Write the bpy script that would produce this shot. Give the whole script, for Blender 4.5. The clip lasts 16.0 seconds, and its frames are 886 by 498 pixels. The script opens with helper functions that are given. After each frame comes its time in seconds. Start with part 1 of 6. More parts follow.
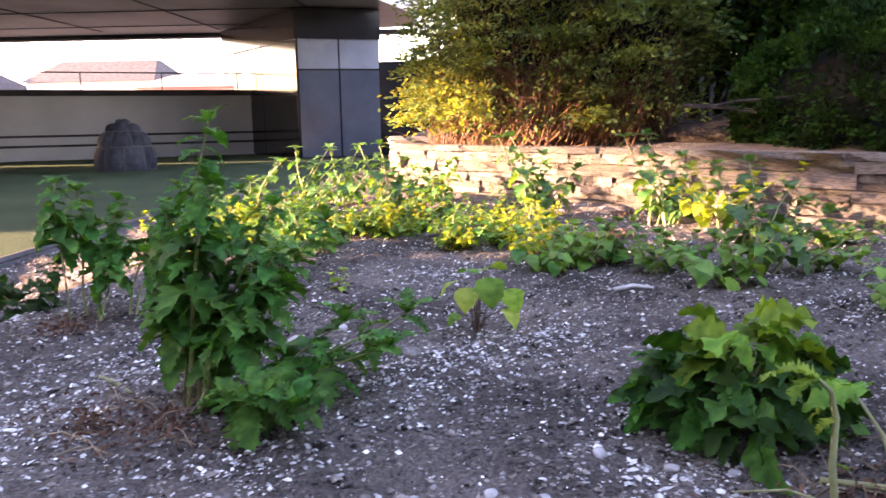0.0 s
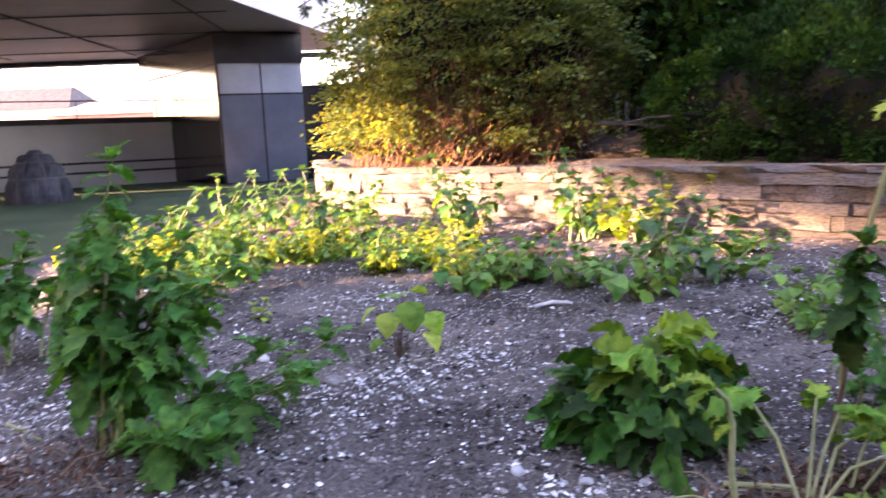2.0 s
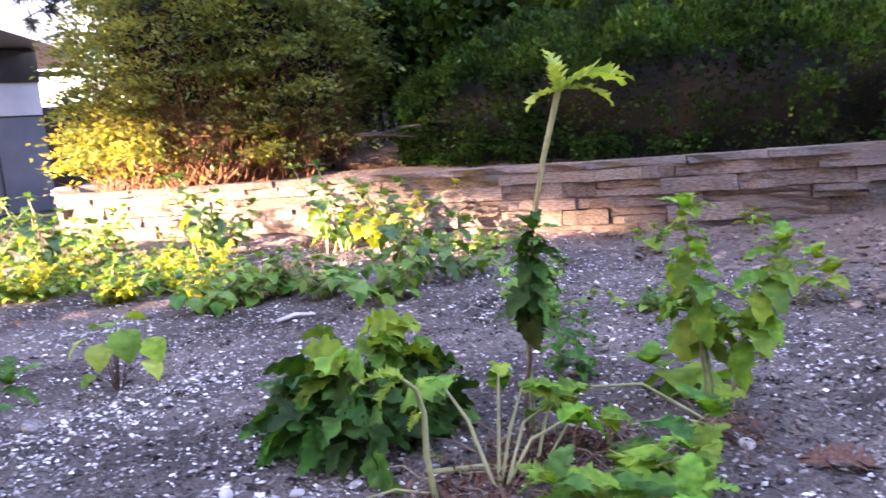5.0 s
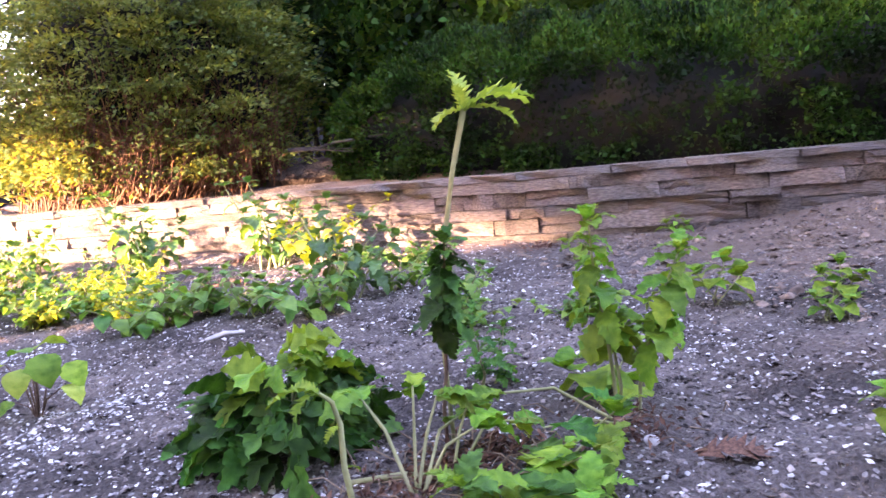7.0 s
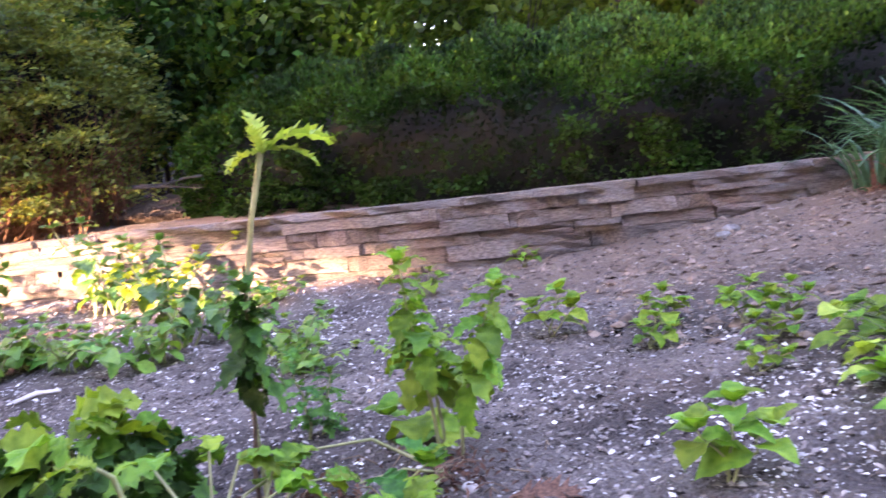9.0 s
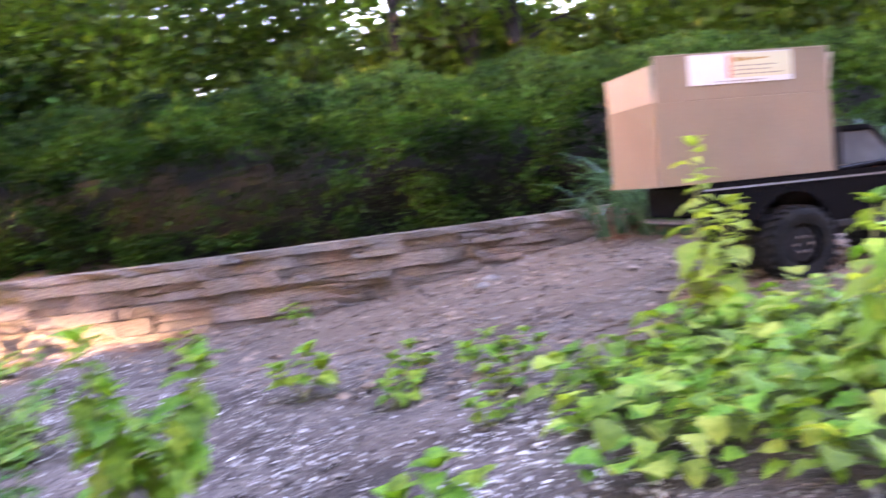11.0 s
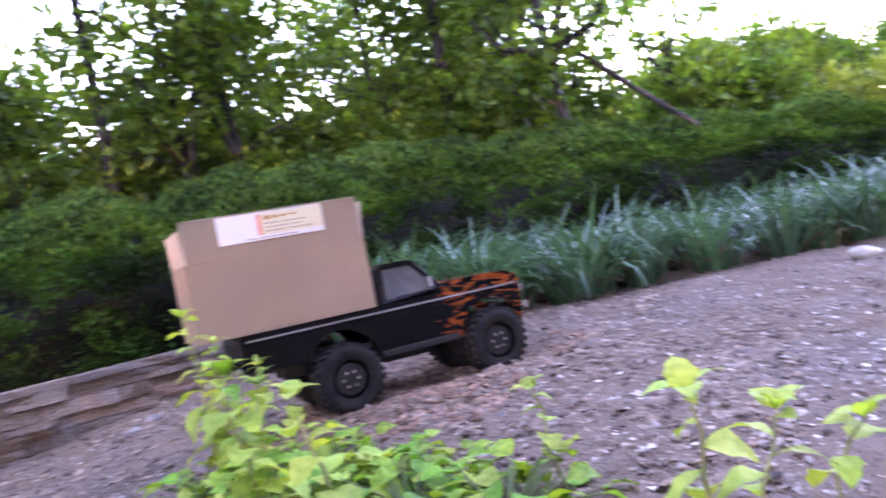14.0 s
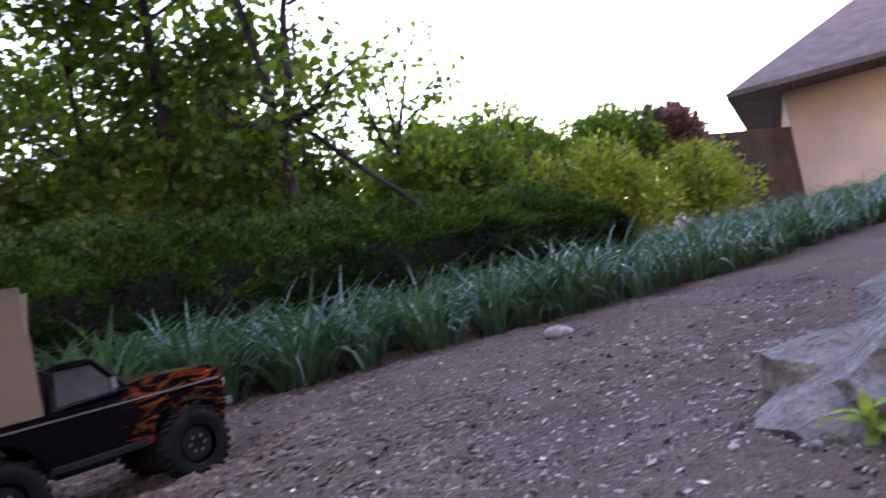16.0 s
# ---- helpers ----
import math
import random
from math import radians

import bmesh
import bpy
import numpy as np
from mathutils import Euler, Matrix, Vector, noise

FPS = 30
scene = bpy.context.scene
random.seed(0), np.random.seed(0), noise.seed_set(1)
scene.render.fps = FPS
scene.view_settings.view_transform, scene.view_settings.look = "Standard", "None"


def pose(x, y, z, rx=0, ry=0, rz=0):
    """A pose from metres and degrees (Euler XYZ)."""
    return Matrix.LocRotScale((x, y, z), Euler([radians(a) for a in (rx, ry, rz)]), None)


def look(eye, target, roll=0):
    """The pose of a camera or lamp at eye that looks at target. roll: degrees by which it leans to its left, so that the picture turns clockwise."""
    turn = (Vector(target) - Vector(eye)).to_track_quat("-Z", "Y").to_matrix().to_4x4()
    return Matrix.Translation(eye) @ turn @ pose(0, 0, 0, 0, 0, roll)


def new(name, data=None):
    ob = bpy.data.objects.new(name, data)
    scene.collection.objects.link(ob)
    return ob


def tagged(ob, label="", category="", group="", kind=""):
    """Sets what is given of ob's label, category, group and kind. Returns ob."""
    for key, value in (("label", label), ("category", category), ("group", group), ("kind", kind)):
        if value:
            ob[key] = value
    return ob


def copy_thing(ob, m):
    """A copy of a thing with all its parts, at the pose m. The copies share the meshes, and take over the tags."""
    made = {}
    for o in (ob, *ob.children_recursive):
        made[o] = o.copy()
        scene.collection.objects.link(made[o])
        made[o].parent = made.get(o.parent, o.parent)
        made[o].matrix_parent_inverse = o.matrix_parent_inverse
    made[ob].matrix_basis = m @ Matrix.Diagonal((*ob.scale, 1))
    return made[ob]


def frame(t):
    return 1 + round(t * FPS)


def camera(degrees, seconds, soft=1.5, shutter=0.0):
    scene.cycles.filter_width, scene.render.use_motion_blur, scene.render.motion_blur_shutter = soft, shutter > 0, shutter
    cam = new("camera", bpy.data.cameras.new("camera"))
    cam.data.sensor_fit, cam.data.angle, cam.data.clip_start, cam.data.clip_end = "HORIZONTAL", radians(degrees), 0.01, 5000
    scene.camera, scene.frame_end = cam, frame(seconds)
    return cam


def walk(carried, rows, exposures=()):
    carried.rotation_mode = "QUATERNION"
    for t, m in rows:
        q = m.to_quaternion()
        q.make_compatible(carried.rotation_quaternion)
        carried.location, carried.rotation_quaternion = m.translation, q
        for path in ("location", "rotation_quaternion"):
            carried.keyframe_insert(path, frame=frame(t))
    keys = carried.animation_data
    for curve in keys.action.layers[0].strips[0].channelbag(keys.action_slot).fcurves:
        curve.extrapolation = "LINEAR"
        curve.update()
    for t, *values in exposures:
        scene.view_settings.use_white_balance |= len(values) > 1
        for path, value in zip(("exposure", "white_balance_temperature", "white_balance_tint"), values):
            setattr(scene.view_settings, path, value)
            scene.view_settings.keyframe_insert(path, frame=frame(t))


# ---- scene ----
cam = camera(61.4, 16.0, soft=1.5, shutter=0.9)
PATH = [
    (0, (0.116, 0.061, 0.413), (0.026, 2.028, 0.065), -0.9),
    (0.5, (0.121, 0.061, 0.417), (0.072, 2.032, 0.082), -0.6),
    (1, (0.127, 0.056, 0.421), (0.108, 2.028, 0.087), -0.9),
    (1.5, (0.135, 0.053, 0.423), (0.175, 2.026, 0.097), -1.5),
    (2, (0.143, 0.048, 0.425), (0.234, 2.023, 0.123), -2.4),
    (2.5, (0.169, 0.047, 0.416), (0.37, 2.017, 0.142), -2.4),
    (3, (0.171, 0.047, 0.415), (0.422, 2.011, 0.13), -2.3),
    (3.5, (0.188, 0.046, 0.415), (0.494, 2.001, 0.125), -2.6),
    (4, (0.222, 0.046, 0.41), (0.647, 1.978, 0.114), -3.4),
    (4.5, (0.249, 0.047, 0.402), (0.813, 1.946, 0.123), -3.7),
    (5, (0.261, 0.046, 0.4), (0.907, 1.916, 0.105), -4.7),
    (5.2, (0.256, 0.044, 0.401), (0.926, 1.904, 0.101), -4.2),
    (7.5, (0.291, 0.001, 0.404), (1.095, 1.812, 0.135), -6.1),
    (8, (0.306, 0.015, 0.403), (1.135, 1.817, 0.145), -6.1),
    (8.5, (0.362, 0.017, 0.402), (1.355, 1.737, 0.162), -5.4),
    (8.7, (0.371, 0.01, 0.409), (1.412, 1.701, 0.172), -5.9),
    (10.8, (0.462, -0.038, 0.409), (1.887, 1.356, 0.253), -5.8),
    (11, (0.491, -0.053, 0.415), (1.991, 1.26, 0.255), -6.7),
    (11.5, (0.568, -0.094, 0.425), (2.224, 1.022, 0.305), -7.8),
    (12, (0.601, -0.126, 0.439), (2.358, 0.822, 0.311), -7.9),
    (12.5, (0.602, -0.212, 0.443), (2.403, 0.65, 0.325), -13.7),
    (13, (0.641, -0.353, 0.466), (2.372, 0.645, 0.392), -13.3),
    (13.5, (0.718, -0.512, 0.487), (2.439, 0.507, 0.501), -10.9),
    (14, (0.739, -0.541, 0.475), (2.539, 0.331, 0.45), -12.0),
    (14.5, (0.755, -0.523, 0.476), (2.641, 0.14, 0.443), -12.5),
    (15, (0.784, -0.534, 0.474), (2.719, -0.027, 0.486), -11.8),
    (15.5, (0.804, -0.587, 0.483), (2.776, -0.252, 0.491), -12.3),
    (16, (0.824, -0.608, 0.498), (2.814, -0.411, 0.515), -12.2),
]
walk(cam, [(t, look(eye, target, roll)) for t, eye, target, roll in PATH],
     [(0.0, 4.08, 6800, 47), (3.5, 4.5, 6650, 54), (8.0, 4.95, 6600, 55), (11.0, 5.2, 6850, 55), (13.0, 5.25, 6450, 65), (13.5, 5.12, 6400, 63), (15.0, 4.5, 6650, 57), (16.0, 3.6, 6800, 54)])

# ---- world and sun ----
SUN_ELEV, SUN_FROM = 8.5, Vector((-0.994, -0.11, 0.0)).normalized()
world = bpy.data.worlds.new("sky")
scene.world = world
world.use_nodes = True
wn = world.node_tree.nodes
sky = wn.new("ShaderNodeTexSky")
sky.sky_type, sky.sun_disc = "NISHITA", False
sky.sun_elevation = radians(SUN_ELEV)
sky.sun_rotation = math.atan2(SUN_FROM.x, SUN_FROM.y)
sky.air_density, sky.dust_density, sky.ozone_density = 1.0, 1.2, 1.0
wn["Background"].inputs["Strength"].default_value = 0.15
world.node_tree.links.new(sky.outputs[0], wn["Background"].inputs["Color"])

sun = new("sun", bpy.data.lights.new("sun", "SUN"))
sun.data.energy, sun.data.angle, sun.data.color = 5.0, radians(1.5), (1.0, 0.76, 0.43)
sun_dir = SUN_FROM * math.cos(radians(SUN_ELEV)) + Vector((0, 0, math.sin(radians(SUN_ELEV))))
sun.matrix_world = look(sun_dir * 30, (0, 0, 0))


# ---- materials ----
def mat(name, c1, c2, scale=8.0, rough=0.7, metal=0.0, bump=0.3, bump_scale=60.0, spec=0.4, vary="", amount=0.25,
        trans=0.0, trans_col=None, fine=0.35, hue=0.0, dist=0.01):
    m = bpy.data.materials.new(name)
    m.use_nodes = True
    nt = m.node_tree
    N, L = nt.nodes, nt.links
    bsdf, out = N["Principled BSDF"], N["Material Output"]
    tc = N.new("ShaderNodeTexCoord")
    n1 = N.new("ShaderNodeTexNoise")
    n1.inputs["Scale"].default_value, n1.inputs["Detail"].default_value = scale, 4.0
    L.new(tc.outputs["Object"], n1.inputs["Vector"])
    ramp = N.new("ShaderNodeValToRGB")
    ramp.color_ramp.elements[0].position, ramp.color_ramp.elements[1].position = 0.35, 0.65
    ramp.color_ramp.elements[0].color, ramp.color_ramp.elements[1].color = (*c1, 1), (*c2, 1)
    L.new(n1.outputs["Fac"], ramp.inputs["Fac"])
    n2 = N.new("ShaderNodeTexNoise")
    n2.inputs["Scale"].default_value, n2.inputs["Detail"].default_value = bump_scale, 3.0
    L.new(tc.outputs["Object"], n2.inputs["Vector"])
    hsv = N.new("ShaderNodeHueSaturation")
    L.new(ramp.outputs["Color"], hsv.inputs["Color"])
    mr = N.new("ShaderNodeMapRange")
    mr.inputs["To Min"].default_value, mr.inputs["To Max"].default_value = 1 - fine, 1 + fine
    L.new(n2.outputs["Fac"], mr.inputs["Value"])
    value = mr.outputs["Result"]
    if vary:
        src = N.new("ShaderNodeObjectInfo").outputs["Random"] if vary == "object" else N.new("ShaderNodeNewGeometry").outputs["Random Per Island"]
        vr = N.new("ShaderNodeMapRange")
        vr.inputs["To Min"].default_value, vr.inputs["To Max"].default_value = 1 - amount, 1 + amount
        L.new(src, vr.inputs["Value"])
        mul = N.new("ShaderNodeMath")
        mul.operation = "MULTIPLY"
        L.new(value, mul.inputs[0])
        L.new(vr.outputs["Result"], mul.inputs[1])
        value = mul.outputs[0]
        if hue:
            hr = N.new("ShaderNodeMapRange")
            hr.inputs["To Min"].default_value, hr.inputs["To Max"].default_value = 0.5 - hue, 0.5 + hue
            wn_ = N.new("ShaderNodeTexWhiteNoise")
            wn_.noise_dimensions = "1D"
            L.new(src, wn_.inputs["W"])
            L.new(wn_.outputs["Value"], hr.inputs["Value"])
            L.new(hr.outputs["Result"], hsv.inputs["Hue"])
    L.new(value, hsv.inputs["Value"])
    L.new(hsv.outputs["Color"], bsdf.inputs["Base Color"])
    bsdf.inputs["Roughness"].default_value, bsdf.inputs["Metallic"].default_value = rough, metal
    bsdf.inputs["Specular IOR Level"].default_value = spec
    if bump:
        b = N.new("ShaderNodeBump")
        b.inputs["Strength"].default_value, b.inputs["Distance"].default_value = bump, dist
        L.new(n2.outputs["Fac"], b.inputs["Height"])
        L.new(b.outputs["Normal"], bsdf.inputs["Normal"])
    if trans:
        tr, mix = N.new("ShaderNodeBsdfTranslucent"), N.new("ShaderNodeMixShader")
        if trans_col:
            tint = N.new("ShaderNodeMix")
            tint.data_type, tint.blend_type = "RGBA", "MULTIPLY"
            tint.inputs[0].default_value = 1.0
            L.new(hsv.outputs["Color"], tint.inputs[6])
            tint.inputs[7].default_value = (*trans_col, 1)
            L.new(tint.outputs[2], tr.inputs["Color"])
        else:
            L.new(hsv.outputs["Color"], tr.inputs["Color"])
        mix.inputs[0].default_value = trans
        L.new(bsdf.outputs[0], mix.inputs[1])
        L.new(tr.outputs[0], mix.inputs[2])
        L.new(mix.outputs[0], out.inputs["Surface"])
    return m


def soil_material():
    m = mat("soil", (0.075, 0.063, 0.056), (0.20, 0.168, 0.148), scale=3.4, rough=0.95, bump=1.0, bump_scale=150, spec=0.1, fine=0.9, dist=0.02)
    nt = m.node_tree
    N, L = nt.nodes, nt.links
    bsdf = N["Principled BSDF"]
    base = bsdf.inputs["Base Color"].links[0].from_socket
    tc = N.new("ShaderNodeTexCoord")
    vo = N.new("ShaderNodeTexVoronoi")
    vo.inputs["Scale"].default_value = 110.0
    L.new(tc.outputs["Object"], vo.inputs["Vector"])
    pick = N.new("ShaderNodeSeparateColor")
    L.new(vo.outputs["Color"], pick.inputs[0])
    near = N.new("ShaderNodeMath")
    near.operation, near.inputs[1].default_value = "LESS_THAN", 0.42
    L.new(vo.outputs["Distance"], near.inputs[0])
    few = N.new("ShaderNodeMath")
    few.operation, few.inputs[1].default_value = "GREATER_THAN", 0.88
    L.new(pick.outputs[0], few.inputs[0])
    both = N.new("ShaderNodeMath")
    both.operation = "MULTIPLY"
    L.new(near.outputs[0], both.inputs[0])
    L.new(few.outputs[0], both.inputs[1])
    mix = N.new("ShaderNodeMix")
    mix.data_type = "RGBA"
    L.new(both.outputs[0], mix.inputs[0])
    L.new(base, mix.inputs[6])
    mix.inputs[7].default_value = (0.36, 0.33, 0.31, 1)
    # reddish, drier earth in drifts
    n = N.new("ShaderNodeTexNoise")
    n.inputs["Scale"].default_value, n.inputs["Detail"].default_value = 0.9, 3.0
    L.new(tc.outputs["Object"], n.inputs["Vector"])
    r = N.new("ShaderNodeMapRange")
    r.inputs["From Min"].default_value, r.inputs["From Max"].default_value = 0.5, 0.72
    r.inputs["To Max"].default_value = 0.85
    # the mound on the far side is of redder earth
    sep, east, both2 = N.new("ShaderNodeSeparateXYZ"), N.new("ShaderNodeMapRange"), N.new("ShaderNodeMath")
    L.new(tc.outputs["Object"], sep.inputs[0])
    east.inputs["From Min"].default_value, east.inputs["From Max"].default_value = 1.2, 2.2
    east.inputs["To Min"].default_value, east.inputs["To Max"].default_value = -0.06, 0.22
    L.new(sep.outputs[0], east.inputs["Value"])
    L.new(n.outputs["Fac"], both2.inputs[0])
    L.new(east.outputs["Result"], both2.inputs[1])
    L.new(both2.outputs[0], r.inputs["Value"])
    red = N.new("ShaderNodeMix")
    red.data_type = "RGBA"
    L.new(r.outputs["Result"], red.inputs[0])
    L.new(mix.outputs[2], red.inputs[6])
    red.inputs[7].default_value = (0.205, 0.148, 0.112, 1)
    L.new(red.outputs[2], bsdf.inputs["Base Color"])
    return m


M_SOIL = soil_material()
M_CHIP = mat("shell_chip", (0.34, 0.32, 0.30), (0.78, 0.75, 0.71), scale=40, rough=0.75, bump=0.2, vary="island", amount=0.5, fine=0.15)
M_PALECHIP = mat("warm_pale_chip", (0.27, 0.235, 0.195), (0.62, 0.56, 0.48), scale=40, rough=0.8, bump=0.2, vary="island", amount=0.45, fine=0.15)
M_GRIT = mat("grey_grit", (0.125, 0.104, 0.086), (0.38, 0.325, 0.27), scale=40, rough=0.8, bump=0.2, vary="island", amount=0.45, fine=0.15)
M_CLOD = mat("soil_clod", (0.022, 0.018, 0.016), (0.27, 0.228, 0.20), scale=30, rough=0.95, bump=0.5, bump_scale=200, spec=0.1, vary="island", amount=0.5)
M_REDCLOD = mat("red_clod", (0.11, 0.078, 0.058), (0.29, 0.215, 0.165), scale=30, rough=0.95, bump=0.5, bump_scale=200, spec=0.1, vary="island", amount=0.4)
M_REDEARTH = mat("red_earth", (0.13, 0.075, 0.05), (0.30, 0.19, 0.135), scale=30, rough=0.95, bump=0.5, bump_scale=200, spec=0.1, vary="island", amount=0.4)
M_DARKWALL = mat("dark_garden_wall", (0.016, 0.013, 0.012), (0.03, 0.025, 0.023), scale=3, rough=0.9, spec=0.1, bump=0.3, bump_scale=25)
M_STONE = mat("ledge_stone", (0.115, 0.098, 0.083), (0.27, 0.23, 0.198), scale=11, rough=0.9, bump=0.9, bump_scale=55, spec=0.15, vary="object", amount=0.34, fine=0.3, hue=0.012)
M_MORTAR = mat("wall_core", (0.05, 0.043, 0.036), (0.09, 0.076, 0.066), scale=14, rough=0.95, bump=0.6, bump_scale=80)
M_TURF = mat("artificial_turf", (0.026, 0.045, 0.018), (0.045, 0.07, 0.03), scale=1.2, rough=0.85, bump=0.8, bump_scale=300, spec=0.2, fine=0.5)
M_EDGE = mat("black_edging", (0.02, 0.02, 0.022), (0.04, 0.04, 0.045), scale=20, rough=0.6)
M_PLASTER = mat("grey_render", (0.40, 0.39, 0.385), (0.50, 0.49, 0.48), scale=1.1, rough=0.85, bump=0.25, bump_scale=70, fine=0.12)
M_COPING = mat("dark_coping", (0.035, 0.033, 0.032), (0.065, 0.06, 0.058), scale=3, rough=0.85, spec=0.15)
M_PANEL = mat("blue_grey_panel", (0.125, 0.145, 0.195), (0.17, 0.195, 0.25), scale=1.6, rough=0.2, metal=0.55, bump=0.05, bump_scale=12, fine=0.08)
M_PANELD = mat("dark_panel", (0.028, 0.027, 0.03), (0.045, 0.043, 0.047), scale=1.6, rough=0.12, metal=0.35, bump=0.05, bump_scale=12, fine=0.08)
# paler copy of the panel, with a bright sky reflection in its colour
M_PANEL_SKY = mat("sky_reflection_panel", (0.26, 0.28, 0.32), (0.36, 0.38, 0.42), scale=1.6, rough=0.35, metal=0.3, bump=0.05, bump_scale=12, fine=0.08)
M_SOFFIT = mat("soffit_panel", (0.2, 0.175, 0.165), (0.29, 0.26, 0.245), scale=0.8, rough=0.5, bump=0.1, bump_scale=20, fine=0.1)
M_JOINT = mat("dark_joint", (0.03, 0.03, 0.03), (0.06, 0.055, 0.05), scale=5)
M_DOME = mat("dome_stone", (0.012, 0.012, 0.015), (0.034, 0.034, 0.038), scale=6, rough=0.8, bump=0.6, bump_scale=40, vary="object", amount=0.3)
M_ROCK = mat("rock", (0.15, 0.136, 0.122), (0.31, 0.285, 0.26), scale=9, rough=0.92, bump=1.0, bump_scale=70, fine=0.55, dist=0.02)
M_DIRT = mat("shaded_dirt", (0.042, 0.032, 0.025), (0.10, 0.078, 0.06), scale=12, rough=0.95, bump=1.0, bump_scale=60, spec=0.1, fine=0.6, dist=0.03)
M_WROCK = mat("pale_rock", (0.36, 0.34, 0.32), (0.56, 0.53, 0.50), scale=9, rough=0.8, bump=0.5, bump_scale=60)
M_PALEROCK = mat("buff_rock", (0.26, 0.235, 0.205), (0.44, 0.41, 0.37), scale=14, rough=0.85, bump=0.8, bump_scale=60, fine=0.4)
M_BARK = mat("bark", (0.02, 0.017, 0.016), (0.055, 0.046, 0.042), scale=12, rough=0.9, bump=0.8, bump_scale=50, fine=0.4)
M_TWIG = mat("shrub_twig", (0.085, 0.036, 0.016), (0.19, 0.09, 0.038), scale=10, rough=0.8, bump=0.4, bump_scale=80, vary="island", amount=0.3)
M_STEM = mat("green_stem", (0.20, 0.22, 0.08), (0.34, 0.33, 0.16), scale=12, rough=0.6, bump=0.2, bump_scale=90)
M_DRY = mat("dry_leaf", (0.085, 0.038, 0.024), (0.21, 0.105, 0.062), scale=20, rough=0.8, bump=0.4, vary="island", amount=0.4, trans=0.15)
M_GSTEM = mat("leaf_stalk", (0.04, 0.075, 0.015), (0.08, 0.13, 0.03), scale=12, rough=0.6, bump=0.2, bump_scale=90)
M_DARKSTEM = mat("red_brown_stem", (0.10, 0.06, 0.04), (0.2, 0.12, 0.08), scale=12, rough=0.7)
M_LEAF = mat("herb_leaf", (0.020, 0.10, 0.015), (0.064, 0.22, 0.036), scale=4, rough=0.42, bump=0.35, bump_scale=110, spec=0.22, vary="object", amount=0.3, trans=0.3, trans_col=(2.2, 1.8, 0.5), hue=0.02)
M_LEAFJ = mat("herb_foliage", (0.03, 0.105, 0.022), (0.085, 0.20, 0.04), scale=14, rough=0.45, bump=0.35, bump_scale=110, spec=0.5, vary="island", amount=0.35, trans=0.3, trans_col=(2.2, 1.8, 0.5), hue=0.02)
M_LEAFBJ = mat("fresh_foliage", (0.060, 0.18, 0.025), (0.16, 0.30, 0.045), scale=12, rough=0.45, bump=0.35, bump_scale=100, spec=0.35, vary="island", amount=0.35, trans=0.3, trans_col=(1.7, 1.5, 0.5), hue=0.03)
M_LEAFYJ = mat("lime_foliage", (0.19, 0.27, 0.02), (0.34, 0.40, 0.04), scale=12, rough=0.5, bump=0.3, bump_scale=100, spec=0.2, vary="island", amount=0.3, trans=0.5, trans_col=(1.6, 1.4, 0.15), hue=0.02)
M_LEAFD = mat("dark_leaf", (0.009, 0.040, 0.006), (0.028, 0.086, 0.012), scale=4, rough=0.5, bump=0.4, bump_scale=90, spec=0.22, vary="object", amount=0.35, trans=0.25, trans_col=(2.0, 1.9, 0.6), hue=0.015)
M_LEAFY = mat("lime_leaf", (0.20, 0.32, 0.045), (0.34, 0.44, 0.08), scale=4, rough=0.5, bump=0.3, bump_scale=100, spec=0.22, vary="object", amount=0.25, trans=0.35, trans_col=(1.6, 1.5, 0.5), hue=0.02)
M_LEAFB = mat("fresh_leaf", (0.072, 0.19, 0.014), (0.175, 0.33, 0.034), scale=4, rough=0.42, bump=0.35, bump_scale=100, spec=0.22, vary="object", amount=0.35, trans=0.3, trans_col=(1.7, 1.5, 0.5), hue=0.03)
M_STRAP = mat("strap_leaf", (0.030, 0.095, 0.050), (0.078, 0.18, 0.102), scale=8, rough=0.24, bump=0.15, bump_scale=60, spec=0.9, vary="island", amount=0.35, trans=0.25, trans_col=(1.6, 1.5, 0.6), hue=0.02)
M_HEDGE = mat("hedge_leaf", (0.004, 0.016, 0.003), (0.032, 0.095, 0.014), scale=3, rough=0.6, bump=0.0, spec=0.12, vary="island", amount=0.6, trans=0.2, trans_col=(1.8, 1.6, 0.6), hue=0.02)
# lighter copy of the hedge leaf, with sky light put into its colour
M_HEDGE_LIT = mat("hedge_leaf_lit", (0.022, 0.068, 0.010), (0.070, 0.155, 0.026), scale=3, rough=0.55, bump=0.0, spec=0.15, vary="island", amount=0.5, trans=0.25, trans_col=(1.8, 1.6, 0.6), hue=0.02)
M_BUSH = mat("shrub_leaf", (0.044, 0.090, 0.024), (0.145, 0.225, 0.066), scale=3, rough=0.6, bump=0.0, spec=0.25, vary="island", amount=0.45, trans=0.42, trans_col=(2.4, 1.4, 0.33), hue=0.02)
# near-black colour for the shade deep inside foliage
M_SHADE = mat("painted_shade", (0.003, 0.0035, 0.002), (0.008, 0.008, 0.005), scale=9, rough=0.95, bump=0.8, bump_scale=30)
M_TREE = mat("tree_leaf", (0.036, 0.088, 0.013), (0.125, 0.21, 0.034), scale=1.5, rough=0.55, bump=0.0, spec=0.4, vary="island", amount=0.45, trans=0.5, trans_col=(1.8, 1.7, 0.5), hue=0.025)
M_NEEDLE = mat("pine_needle", (0.012, 0.035, 0.02), (0.03, 0.07, 0.04), scale=3, rough=0.5, bump=0.0, spec=0.35, vary="island", amount=0.45, trans=0.1)
